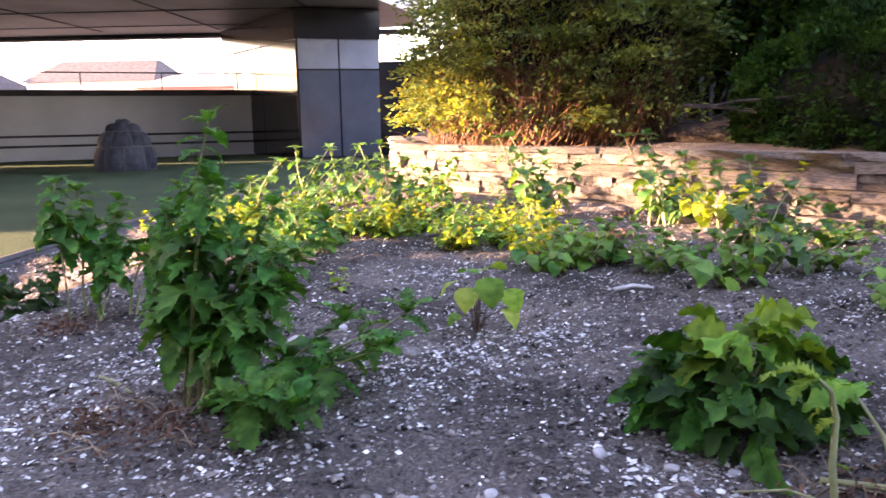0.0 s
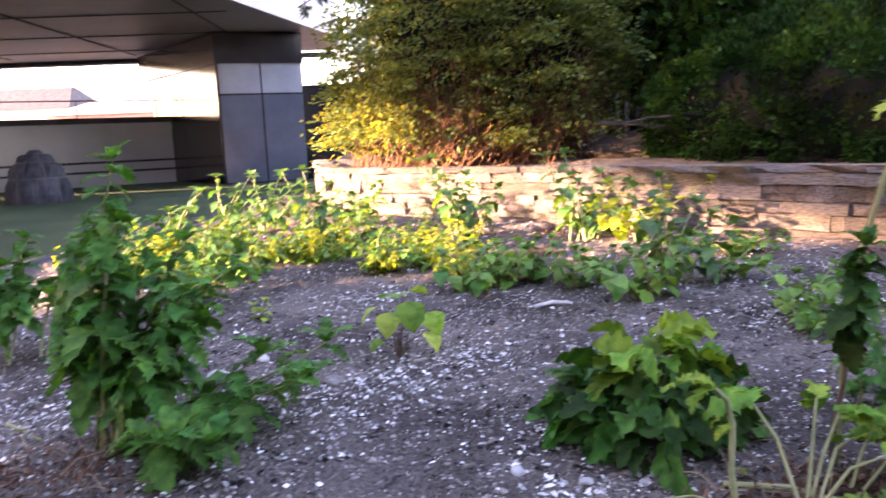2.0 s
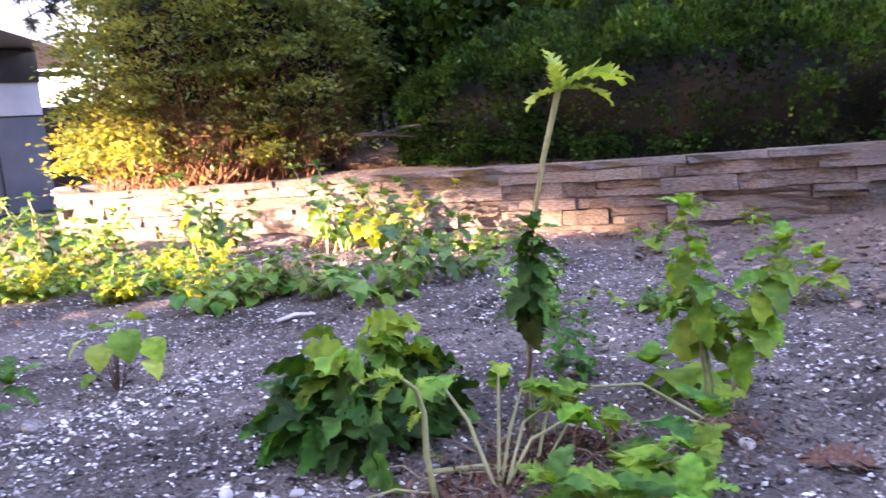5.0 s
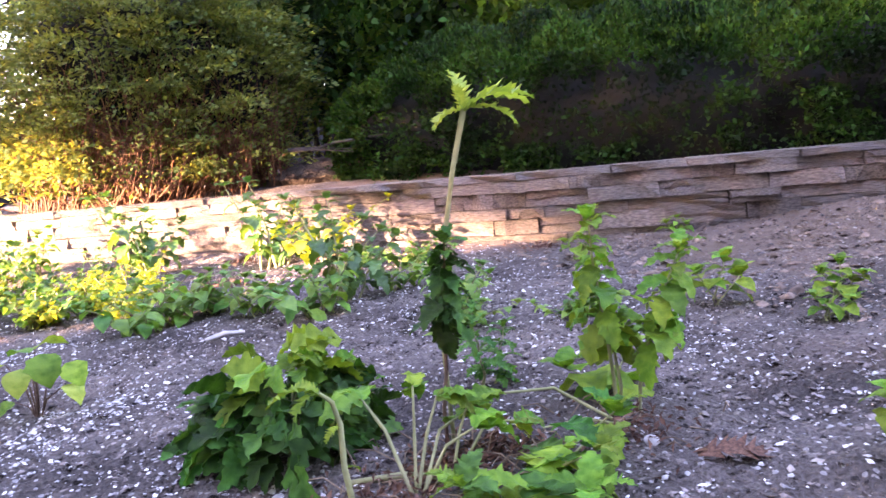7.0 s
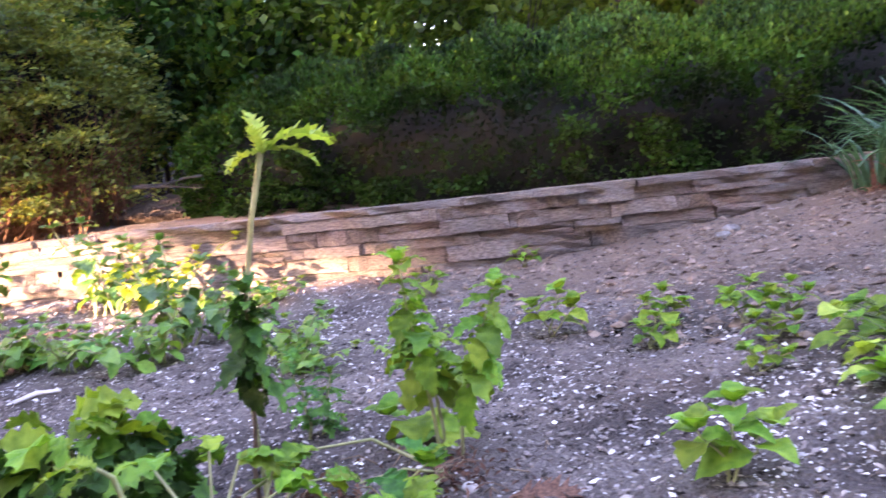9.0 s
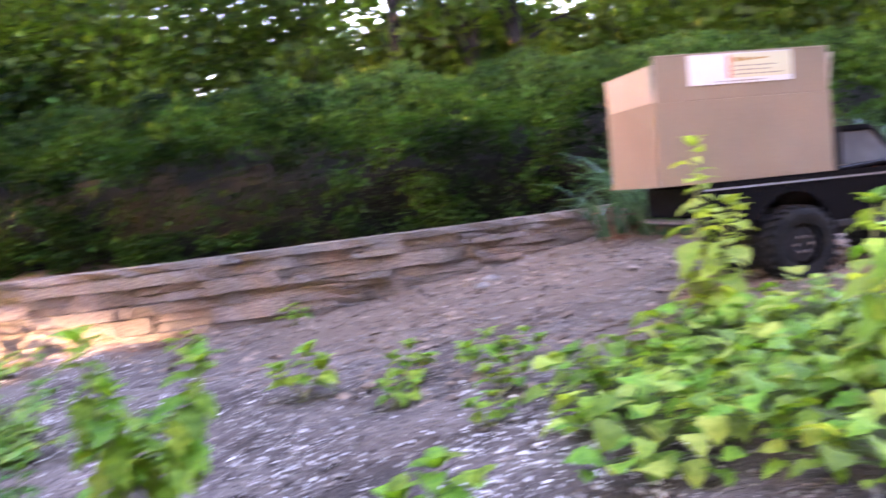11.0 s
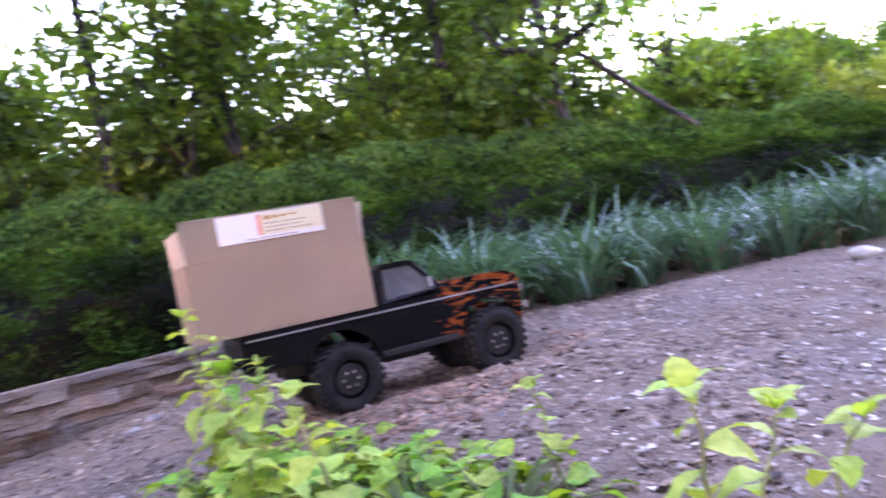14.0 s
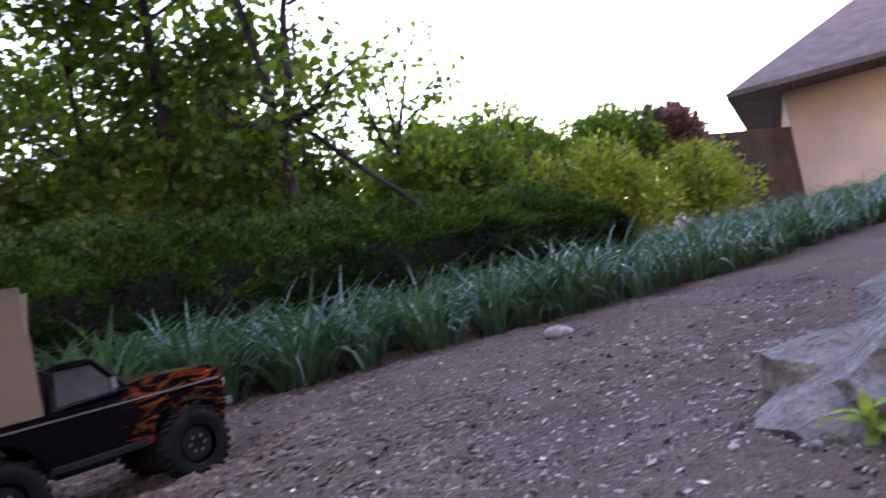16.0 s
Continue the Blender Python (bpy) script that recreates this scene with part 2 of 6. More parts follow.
M_YBUSH = mat("golden_leaf", (0.15, 0.22, 0.012), (0.30, 0.36, 0.025), scale=3, rough=0.5, bump=0.0, vary="island", amount=0.35, trans=0.35, hue=0.02)
M_RBUSH = mat("red_leaf", (0.14, 0.06, 0.05), (0.26, 0.13, 0.10), scale=3, rough=0.5, bump=0.0, vary="island", amount=0.35, trans=0.35, hue=0.02)
M_CARD = mat("cardboard", (0.215, 0.158, 0.110), (0.26, 0.194, 0.137), scale=3, rough=0.8, bump=0.1, bump_scale=150, spec=0.2, fine=0.06)
M_CARDIN = mat("cardboard_inside", (0.38, 0.30, 0.23), (0.45, 0.36, 0.285), scale=3, rough=0.85, bump=0.1, bump_scale=150, spec=0.2, fine=0.06)
M_PAPER = mat("paper", (0.58, 0.575, 0.57), (0.66, 0.65, 0.645), scale=4, rough=0.5, bump=0.05, fine=0.04)
M_YPAPER = mat("yellow_print", (0.56, 0.51, 0.33), (0.62, 0.57, 0.40), scale=4, rough=0.5, bump=0.05, fine=0.05)
M_RPRINT = mat("red_print", (0.65, 0.10, 0.05), (0.7, 0.14, 0.07), scale=4, rough=0.5, bump=0.0, fine=0.05)
M_OPRINT = mat("ochre_print", (0.34, 0.17, 0.05), (0.42, 0.22, 0.07), scale=4, rough=0.6, bump=0.0, fine=0.05)
M_GPRINT = mat("grey_print", (0.22, 0.2, 0.18), (0.3, 0.27, 0.24), scale=4, rough=0.6, bump=0.0, fine=0.05)
M_BLACK = mat("black_paint", (0.003, 0.003, 0.004), (0.005, 0.005, 0.007), scale=4, rough=0.2, bump=0.03, bump_scale=30, spec=0.18, fine=0.2)
M_RUBBER = mat("tyre_rubber", (0.008, 0.008, 0.0085), (0.020, 0.019, 0.018), scale=25, rough=0.9, bump=0.4, bump_scale=150, spec=0.2)
M_PLASTIC = mat("black_plastic", (0.008, 0.008, 0.009), (0.018, 0.018, 0.018), scale=10, rough=0.55, bump=0.1)
M_CHROME = mat("chrome", (0.62, 0.63, 0.65), (0.72, 0.73, 0.75), scale=6, rough=0.16, metal=1.0, bump=0.02, fine=0.05)
M_SKYBLOCK = mat("sky_block_dark", (0.11, 0.085, 0.07), (0.18, 0.14, 0.12), scale=2, rough=0.85, bump=0.3, bump_scale=30)
M_ROOF = mat("roof_shingle", (0.045, 0.036, 0.034), (0.085, 0.07, 0.066), scale=3, rough=0.85, bump=0.5, bump_scale=30)
M_HOUSE = mat("house_render", (0.17, 0.172, 0.168), (0.24, 0.24, 0.232), scale=0.8, rough=0.85, bump=0.2, bump_scale=40, fine=0.08)
M_WHITEWALL = mat("pale_wall", (0.72, 0.70, 0.67), (0.80, 0.78, 0.75), scale=0.3, rough=0.8, bump=0.1, fine=0.06)
M_PINKWALL = mat("brick_red_wall", (0.50, 0.24, 0.20), (0.58, 0.30, 0.26), scale=0.3, rough=0.8, bump=0.1, fine=0.08)
M_STRAW = mat("dry_straw", (0.13, 0.085, 0.055), (0.30, 0.21, 0.13), scale=20, rough=0.8, bump=0.3, vary="island", amount=0.4)
M_WINDOW = mat("window_glass", (0.10, 0.12, 0.14), (0.16, 0.18, 0.2), scale=0.5, rough=0.08, bump=0.0, spec=0.8)


def flames():
    # black lacquer with orange flames licking back from the front
    m = mat("flame_paint", (0.003, 0.003, 0.004), (0.005, 0.005, 0.007), scale=4, rough=0.2, bump=0.0, fine=0.1, spec=0.16)
    nt = m.node_tree
    N, L = nt.nodes, nt.links
    bsdf = N["Principled BSDF"]
    base = bsdf.inputs["Base Color"].links[0].from_socket
    tc, mp = N.new("ShaderNodeTexCoord"), N.new("ShaderNodeMapping")
    mp.inputs["Scale"].default_value = (12, 26, 52)
    L.new(tc.outputs["Object"], mp.inputs["Vector"])
    n = N.new("ShaderNodeTexNoise")
    n.inputs["Scale"].default_value, n.inputs["Detail"].default_value, n.inputs["Distortion"].default_value = 1.0, 4.0, 1.6
    L.new(mp.outputs[0], n.inputs["Vector"])
    sep = N.new("ShaderNodeSeparateXYZ")
    L.new(tc.outputs["Object"], sep.inputs[0])
    x = N.new("ShaderNodeMapRange")
    x.inputs["From Min"].default_value, x.inputs["From Max"].default_value = 0.10, 0.30
    x.inputs["To Min"].default_value, x.inputs["To Max"].default_value = -0.45, 0.035
    L.new(sep.outputs[0], x.inputs["Value"])
    add = N.new("ShaderNodeMath")
    L.new(n.outputs["Fac"], add.inputs[0])
    L.new(x.outputs["Result"], add.inputs[1])
    r = N.new("ShaderNodeValToRGB")
    e = r.color_ramp.elements
    e[0].position, e[0].color = 0.52, (0.004, 0.0035, 0.004, 1)
    e[1].position, e[1].color = 0.64, (0.27, 0.062, 0.012, 1)
    k = e.new(0.74)
    k.color = (0.06, 0.012, 0.006, 1)
    k2 = e.new(0.86)
    k2.color = (0.30, 0.075, 0.014, 1)
    L.new(add.outputs[0], r.inputs["Fac"])
    L.new(r.outputs["Color"], bsdf.inputs["Base Color"])
    return m


M_FLAME = flames()


# ---- building helpers ----
def np_mesh(name, verts, faces, material):
    """A mesh from arrays: verts (n, 3) and faces (k, 3 or 4)."""
    verts, faces = np.asarray(verts, np.float32), np.asarray(faces, np.int32)
    me = bpy.data.meshes.new(name)
    k, c = faces.shape
    me.vertices.add(len(verts))
    me.vertices.foreach_set("co", verts.ravel())
    me.loops.add(k * c)
    me.loops.foreach_set("vertex_index", faces.ravel())
    me.polygons.add(k)
    me.polygons.foreach_set("loop_start", np.arange(0, k * c, c, dtype=np.int32))
    me.update(calc_edges=True)
    me.validate()
    me.materials.append(material)
    return me


def mesh_of(name, bm, material, smooth=False):
    me = bpy.data.meshes.new(name)
    if smooth:
        for f in bm.faces:
            f.smooth = True
    bm.to_mesh(me)
    bm.free()
    me.materials.append(material)
    return me


def part(name, shape, material, parent=None, label="", smooth=False):
    """Links a bmesh, or a mesh, as one object under its thing."""
    me = mesh_of(name, shape, material, smooth) if isinstance(shape, bmesh.types.BMesh) else shape
    ob = new(name, me)
    ob.parent = parent
    if label:
        ob["label"] = label
    return ob


def box(bm, x0, y0, z0, x1, y1, z1, bevel=0.0):
    r = bmesh.ops.create_cube(bm, size=1.0, matrix=Matrix.LocRotScale(((x0 + x1) / 2, (y0 + y1) / 2, (z0 + z1) / 2), None, (abs(x1 - x0), abs(y1 - y0), abs(z1 - z0))))
    if bevel:
        es = list({e for v in r["verts"] for e in v.link_edges})
        bmesh.ops.bevel(bm, geom=es, offset=bevel, segments=2, affect="EDGES", profile=0.6)
    return bm


def boxes(*dims, bevel=0.0):
    bm = bmesh.new()
    for d in dims:
        box(bm, *d, bevel=bevel)
    return bm


def prism(bm, pts, z0, z1):
    """An upright prism over the plan pts."""
    lo = [bm.verts.new((x, y, z0)) for x, y in pts]
    hi = [bm.verts.new((x, y, z1)) for x, y in pts]
    n = len(pts)
    for i in range(n):
        bm.faces.new((lo[i], lo[(i + 1) % n], hi[(i + 1) % n], hi[i]))
    bm.faces.new(hi)
    bm.faces.new(lo[::-1])
    bmesh.ops.recalc_face_normals(bm, faces=bm.faces)
    return bm


class Tubes:
    """Collects tapered tubes into one mesh."""

    def __init__(self, sides=5):
        self.v, self.f, self.s = [], [], sides

    def add(self, pts, radii):
        pts = [Vector(p) for p in pts]
        n, s, o = len(pts), self.s, len(self.v)
        for i, p in enumerate(pts):
            d = (pts[min(i + 1, n - 1)] - pts[max(i - 1, 0)]).normalized()
            a = d.orthogonal().normalized()
            if abs(d.z) < 0.999:
                a = d.cross(Vector((0, 0, 1))).normalized()
            b = d.cross(a)
            for k in range(s):
                w = 2 * math.pi * k / s
                self.v.append(p + (a * math.cos(w) + b * math.sin(w)) * radii[i])
        for i in range(n - 1):
            for k in range(s):
                self.f.append((o + i * s + k, o + i * s + (k + 1) % s, o + (i + 1) * s + (k + 1) % s, o + (i + 1) * s + k))
        return self

    def mesh(self, name, material):
        me = np_mesh(name, self.v, self.f, material)
        me.polygons.foreach_set("use_smooth", [True] * len(me.polygons))
        return me


def leaf_cloud(name, P, out, size, material, rng, aspect=0.32, spread=0.8, droop=0.0):
    """Many small folded leaves at the points P that turn along out, in one mesh."""
    n = len(P)
    a = out + rng.normal(0, spread, (n, 3))
    a[:, 2] -= droop
    a /= np.linalg.norm(a, axis=1)[:, None] + 1e-9
    side = np.cross(a, rng.normal(0, 1, (n, 3)) + np.array((0, 0, 1.2)))
    side /= np.linalg.norm(side, axis=1)[:, None] + 1e-9
    nor = np.cross(side, a)
    s = (size * rng.uniform(0.6, 1.35, n))[:, None]
    V = np.empty((n, 4, 3))
    V[:, 0] = P
    V[:, 1] = P + a * s * 0.48 + side * s * aspect + nor * s * 0.10
    V[:, 2] = P + a * s - nor * s * 0.10
    V[:, 3] = P + a * s * 0.48 - side * s * aspect + nor * s * 0.10
    b = np.arange(n)[:, None] * 4
    F = np.concatenate((b + np.array((0, 1, 2)), b + np.array((0, 2, 3))), 0)
    return np_mesh(name, V.reshape(-1, 3), F, material)


def smooth(a, b, v):
    t = np.clip((v - a) / (b - a), 0, 1)
    return t * t * (3 - 2 * t)


# ---- plan: retaining wall line and lie of the land ----
WALL = [(-0.62, 6.6), (-0.45, 5.3), (-0.33, 4.55), (-0.14, 4.2), (0.14, 3.98), (0.45, 3.75), (0.8, 3.5), (1.15, 3.18),
        (1.5, 2.84), (1.78, 2.54), (2.05, 2.34), (2.36, 2.15), (2.75, 1.87), (3.16, 1.6), (3.55, 1.42)]
WALL_TOP = 0.262
WX, WY = [p[0] for p in WALL], [p[1] for p in WALL]


def chips_noise(x, y, s, k=0.0):
    return np.sin(x * s + 1.7 * np.sin(y * s * 0.7 + k)) * np.sin(y * s * 1.1 + 1.3 * np.sin(x * s * 0.9 + 2 * k))


GRAIN = np.random.default_rng(77).uniform(-1, 1, (256, 256))


def grain(x, y, s):
    """Smooth random lumps, s metres across."""
    u, v = x / s, y / s
    i, j = np.floor(u).astype(int), np.floor(v).astype(int)
    f, g = u - i, v - j
    a, b, c, d = i & 255, (i + 1) & 255, j & 255, (j + 1) & 255
    return (GRAIN[a, c] * (1 - f) + GRAIN[b, c] * f) * (1 - g) + (GRAIN[a, d] * (1 - f) + GRAIN[b, d] * f) * g


def lie(x, y):
    """Height of the ground."""
    x, y = np.asarray(x, float), np.asarray(y, float)
    z = 0.18 * smooth(0, 1.75, 0.75 * x - 0.75 * y) - 0.05 * smooth(2.6, 4.5, x)
    z = z - 0.13 * smooth(0, 1, (-0.7 - x) / 0.8)
    z = z + 0.010 * chips_noise(x, y, 4.0) + 0.006 * chips_noise(x, y, 9.0, 1.0) + 0.007 * grain(x, y, 0.11) + 0.0055 * grain(x + 9, y, 0.045) + 0.004 * grain(x, y + 5, 0.021)
    # worn wheel track across the mound
    z = z + 0.010 * np.exp(-((x - 2.12) ** 2 + (y - 0.50) ** 2) / 0.05) - 0.030 * np.exp(-((x - 2.46) ** 2 + (y - 0.26) ** 2) / 0.07)
    # terrace behind the wall, which runs out where the ground has risen to it
    yw = np.interp(x, WX, WY)
    back = smooth(0.05, 0.13, (y - yw)) * (x > -0.6)
    terrace = 0.175 + 0.08 * smooth(0.2, 1.2, y - yw)
    terrace = np.where(x > 3.4, np.maximum(z, 0.12 + 0.2 * smooth(0.2, 1.4, y - yw)), terrace)
    z = np.where(back > 0, z * (1 - back) + terrace * back, z)
    # everything beyond the bed's edge lies low, under the deck and far off
    low = smooth(-1.72, -1.80, x) * 1.0
    low = np.maximum(low, smooth(6.1, 6.5, y) * (x < -0.5))
    return z * (1 - low) - 0.22 * low


def lie1(x, y):
    return float(lie(x, y))


# ---- ground ----
def spaced(lo, hi, step, far):
    mid = np.arange(lo, hi + step / 2, step)
    grow = np.cumsum(step * 1.22 ** np.arange(1, 60))
    grow = grow[grow < far]
    return np.concatenate((lo - grow[::-1], mid, hi + grow))


def build_ground():
    gx, gy = spaced(-1.9, 4.0, 0.016, 260), spaced(-1.4, 4.9, 0.016, 260)
    X, Y = np.meshgrid(gx, gy)
    Z = lie(X, Y)
    rng = np.random.default_rng(3)
    inner = (np.abs(X - 1) < 3.2) & (np.abs(Y - 1.7) < 3.3)
    Z = Z + inner * rng.normal(0, 0.0024, Z.shape)
    V = np.stack((X, Y, Z), -1).reshape(-1, 3)
    h, w = X.shape
    i = (np.arange(h - 1)[:, None] * w + np.arange(w - 1)).ravel()
    F = np.stack((i, i + 1, i + w + 1, i + w), -1)
    return tagged(new("ground", np_mesh("ground", V, F, M_SOIL)), "bare grey-brown garden soil strewn with pale chips", "soil", kind="structure")


ground = build_ground()


def gravel(name, n, smin, smax, material, seed, clump, label, region, even=False, flat=(0.3, 0.6)):
    """Angular chips that lie on the soil, thicker in drifts."""
    rng = np.random.default_rng(seed)
    x0, y0, x1, y1 = region
    P = np.stack((rng.uniform(x0, x1, n * 7), rng.uniform(y0, y1, n * 7)), -1)
    d = 0.5 + 0.5 * chips_noise(P[:, 0], P[:, 1], 3.1, clump) * chips_noise(P[:, 0] + 3, P[:, 1], 7.3, clump)
    d = d ** (1.0 if even else 3.5) + (0.3 if even else 0.07)
    for cx, cy, r in ((0.12, 1.33, 0.11), (0.27, 1.45, 0.10), (0.0, 1.18, 0.09), (-0.45, 1.25, 0.16), (-0.62, 0.95, 0.16), (-0.2, 0.9, 0.08), (1.6, -0.6, 0.45), (2.4, -0.9, 0.6), (1.25, 0.5, 0.15), (0.36, 0.9, 0.1)):
        d = d + (0.2 if even else 1.1) * np.exp(-((P[:, 0] - cx) ** 2 + (P[:, 1] - cy) ** 2) / r ** 2)
    P = P[rng.uniform(0, 1.3, len(P)) < d]
    yw = np.interp(P[:, 0], WX, WY)
    P = P[((P[:, 1] < yw - 0.03) | (P[:, 0] > 3.3)) & (P[:, 0] > -1.68)][:n]
    n = len(P)
    s = smin * (smax / smin) ** (rng.uniform(0, 1, n) ** 2.2)
    octa = np.array(((1, 0, 0), (0, 1, 0), (-1, 0, 0), (0, -1, 0), (0, 0, 0.8), (0, 0, -0.8)), float)
    V = octa[None] * rng.uniform(0.55, 1.25, (n, 6, 3)) * s[:, None, None]
    V[:, :, 2] *= rng.uniform(*flat, n)[:, None]
    V[:, :, 0] *= rng.uniform(1.0, 1.7, n)[:, None]
    V[:, :, 2] += V[:, :, 0] * rng.normal(0, 0.25, n)[:, None]
    w = rng.uniform(0, 6.3, n)
    c, k = np.cos(w)[:, None], np.sin(w)[:, None]
    V = np.stack((V[:, :, 0] * c - V[:, :, 1] * k, V[:, :, 0] * k + V[:, :, 1] * c, V[:, :, 2]), -1)
    V[:, :, 0] += P[:, None, 0]
    V[:, :, 1] += P[:, None, 1]
    V[:, :, 2] += (lie(P[:, 0], P[:, 1]) + s * 0.15)[:, None]
    tri = np.array(((0, 1, 4), (1, 2, 4), (2, 3, 4), (3, 0, 4), (2, 1, 5), (0, 3, 5)))
    F = (np.arange(n)[:, None, None] * 6 + tri).reshape(-1, 3)
    return tagged(new(name, np_mesh(name, V.reshape(-1, 3), F, material)), label, "gravel", kind="stuff")


gravel("gravel", 30000, 0.0015, 0.0062, M_CHIP, 11, 0.4, "pale shell and stone chips scattered on the soil", (-1.7, 0.3, 1.6, 3.6), False, (0.5, 0.9))
gravel("grit", 16000, 0.0013, 0.0062, M_GRIT, 16, 0.9, "grey grit scattered over the rising ground", (0.9, -1.9, 4.4, 1.6), True, (0.5, 0.9))
gravel("coarse_gravel", 3200, 0.003, 0.0085, M_GRIT, 14, 1.4, "coarse pale stone chips on the rising ground", (0.9, -2.0, 5.0, 1.6), False, (0.5, 0.9))
gravel("stone_chips", 3000, 0.002, 0.0075, M_PALECHIP, 18, 0.3, "small pale stone chips round the boulder", (1.0, -1.9, 3.4, 0.1), False, (0.5, 0.9))
gravel("red_earth_crumbs", 6500, 0.0025, 0.011, M_REDEARTH, 19, 0.6, "loose reddish earth dug up on the slope", (1.85, -0.02, 2.65, 0.62), True, (0.5, 0.9))
gravel("soil_crumbs", 60000, 0.0016, 0.009, M_CLOD, 12, 2.0, "crumbs of loose grey-brown garden soil", (-1.7, -1.6, 4.2, 3.8), True, (0.5, 0.95))
gravel("fine_soil_crumbs", 46000, 0.0014, 0.006, M_CLOD, 15, 0.7, "fine crumbs of loose soil on the near bed", (-1.0, 0.45, 1.7, 1.9), True, (0.5, 0.95))
gravel("soil_clods", 2600, 0.005, 0.020, M_REDCLOD, 17, 1.7, "rough clods of reddish earth on the mound", (1.45, -0.2, 3.2, 2.4), True, (0.5, 0.9))
gravel("red_soil_crumbs", 9000, 0.002, 0.010, M_REDCLOD, 13, 3.1, "reddish crumbs of dry earth on the mound", (1.5, -0.5, 2.6, 1.7))


def pebble(x, y, s, material, label, name="pebble", flat=0.7, seed=0):
    rng = random.Random(seed)
    bm = bmesh.new()
    bmesh.ops.create_icosphere(bm, subdivisions=2, radius=s)
    for v in bm.verts:
        k = 1 + 0.28 * noise.noise(v.co / s * 1.3 + Vector((seed * 3.1, 0, 0)))
        v.co = Vector((v.co.x * 1.25 * k, v.co.y * k, v.co.z * flat * k))
    ob = part(name, bm, material, None, smooth=True)
    ob.matrix_world = pose(x, y, lie1(x, y) + s * flat * 0.45, rng.uniform(-10, 10), rng.uniform(-10, 10), rng.uniform(0, 360))
    return tagged(ob, label, "stone", group="loose stones on the soil")


for i, (x, y, s) in enumerate(((0.349, 0.914, 0.008), (0.269, 0.949, 0.009), (0.86, 0.73, 0.010), (1.52, -0.97, 0.014), (1.55, -1.03, 0.018), (1.60, -1.0, 0.013), (1.50, -1.06, 0.012), (1.62, -1.08, 0.016), (1.57, -1.12, 0.011), (1.67, -1.06, 0.012), (0.42, 0.90, 0.007), (-0.155, 1.49, 0.012), (-0.1, 1.42, 0.009), (0.13, 0.84, 0.008))):
    pebble(x, y, s, M_WROCK, "small smooth white pebble lying on grey soil", seed=i)
pebble(2.55, 1.54, 0.03, M_ROCK, "pale brown stone lying on bare soil", "stone", 0.6, 21)
pebble(2.38, 1.45, 0.022, M_ROCK, "grey rounded stone half sunk in the soil", "stone", 0.6, 22)
pebble(3.26, -0.68, 0.046, M_PALEROCK, "flat pale stone lying on the stony ground", "stone", 0.5, 23)
pebble(-0.21, 1.36, 0.022, M_WROCK, "pale broken stone beside a leafy herb", "stone", 0.6, 24)
pebble(0.0, 1.33, 0.018, M_ROCK, "brownish flat stone on the soil", "stone", 0.5, 25)


def big_rock():
    bm = bmesh.new()
    bmesh.ops.create_icosphere(bm, subdivisions=4, radius=1)
    for v in bm.verts:
        k = 1 + 0.34 * noise.noise(v.co * 1.2) + 0.34 * abs(noise.noise(v.co * 2.1)) - 0.2 * abs(noise.noise(v.co * 4.2)) + 0.05 * noise.noise(v.co * 11)
        v.co = Vector((v.co.x * 0.36 * k, v.co.y * 0.36 * k, v.co.z * 0.19 * k))
    ob = part("boulder", bm, M_ROCK, None)
    ob.matrix_world = pose(1.93, -1.32, 0.17, 0, 8, 30)
    tagged(ob, "grey weathered boulder sunk in the stony ground", "rock")


big_rock()


# ---- ledge-stone retaining wall ----
def stone_mesh(seed):
    rng = random.Random(seed)
    bm = bmesh.new()
    box(bm, -0.5, -0.5, -0.5, 0.5, 0.5, 0.5)
    bmesh.ops.subdivide_edges(bm, edges=[e for e in bm.edges if abs(e.verts[0].co.x - e.verts[1].co.x) > 0.5], cuts=3, use_grid_fill=True)
    for v in bm.verts:
        front = v.co.y < 0
        v.co.x += rng.uniform(-0.012, 0.012)
        v.co.z += rng.uniform(-0.05, 0.05)
        v.co.y += rng.uniform(-0.24, 0.24) if front else 0
    fe = [e for e in bm.edges if all(v.co.y < 0 for v in e.verts) and (abs(e.verts[0].co.z - e.verts[1].co.z) < 0.4)]
    bmesh.ops.bevel(bm, geom=fe, offset=0.05, segments=1, affect="EDGES")
    return mesh_of("stone", bm, M_STONE)


def along(d):
    """Point and direction at d metres along the wall."""
    for (x0, y0), (x1, y1) in zip(WALL, WALL[1:]):
        l = math.hypot(x1 - x0, y1 - y0)
        if d <= l:
            return Vector((x0 + (x1 - x0) * d / l, y0 + (y1 - y0) * d / l, 0)), Vector(((x1 - x0) / l, (y1 - y0) / l, 0))
        d -= l
    return Vector((*WALL[-1], 0)), Vector(((x1 - x0) / l, (y1 - y0) / l, 0))


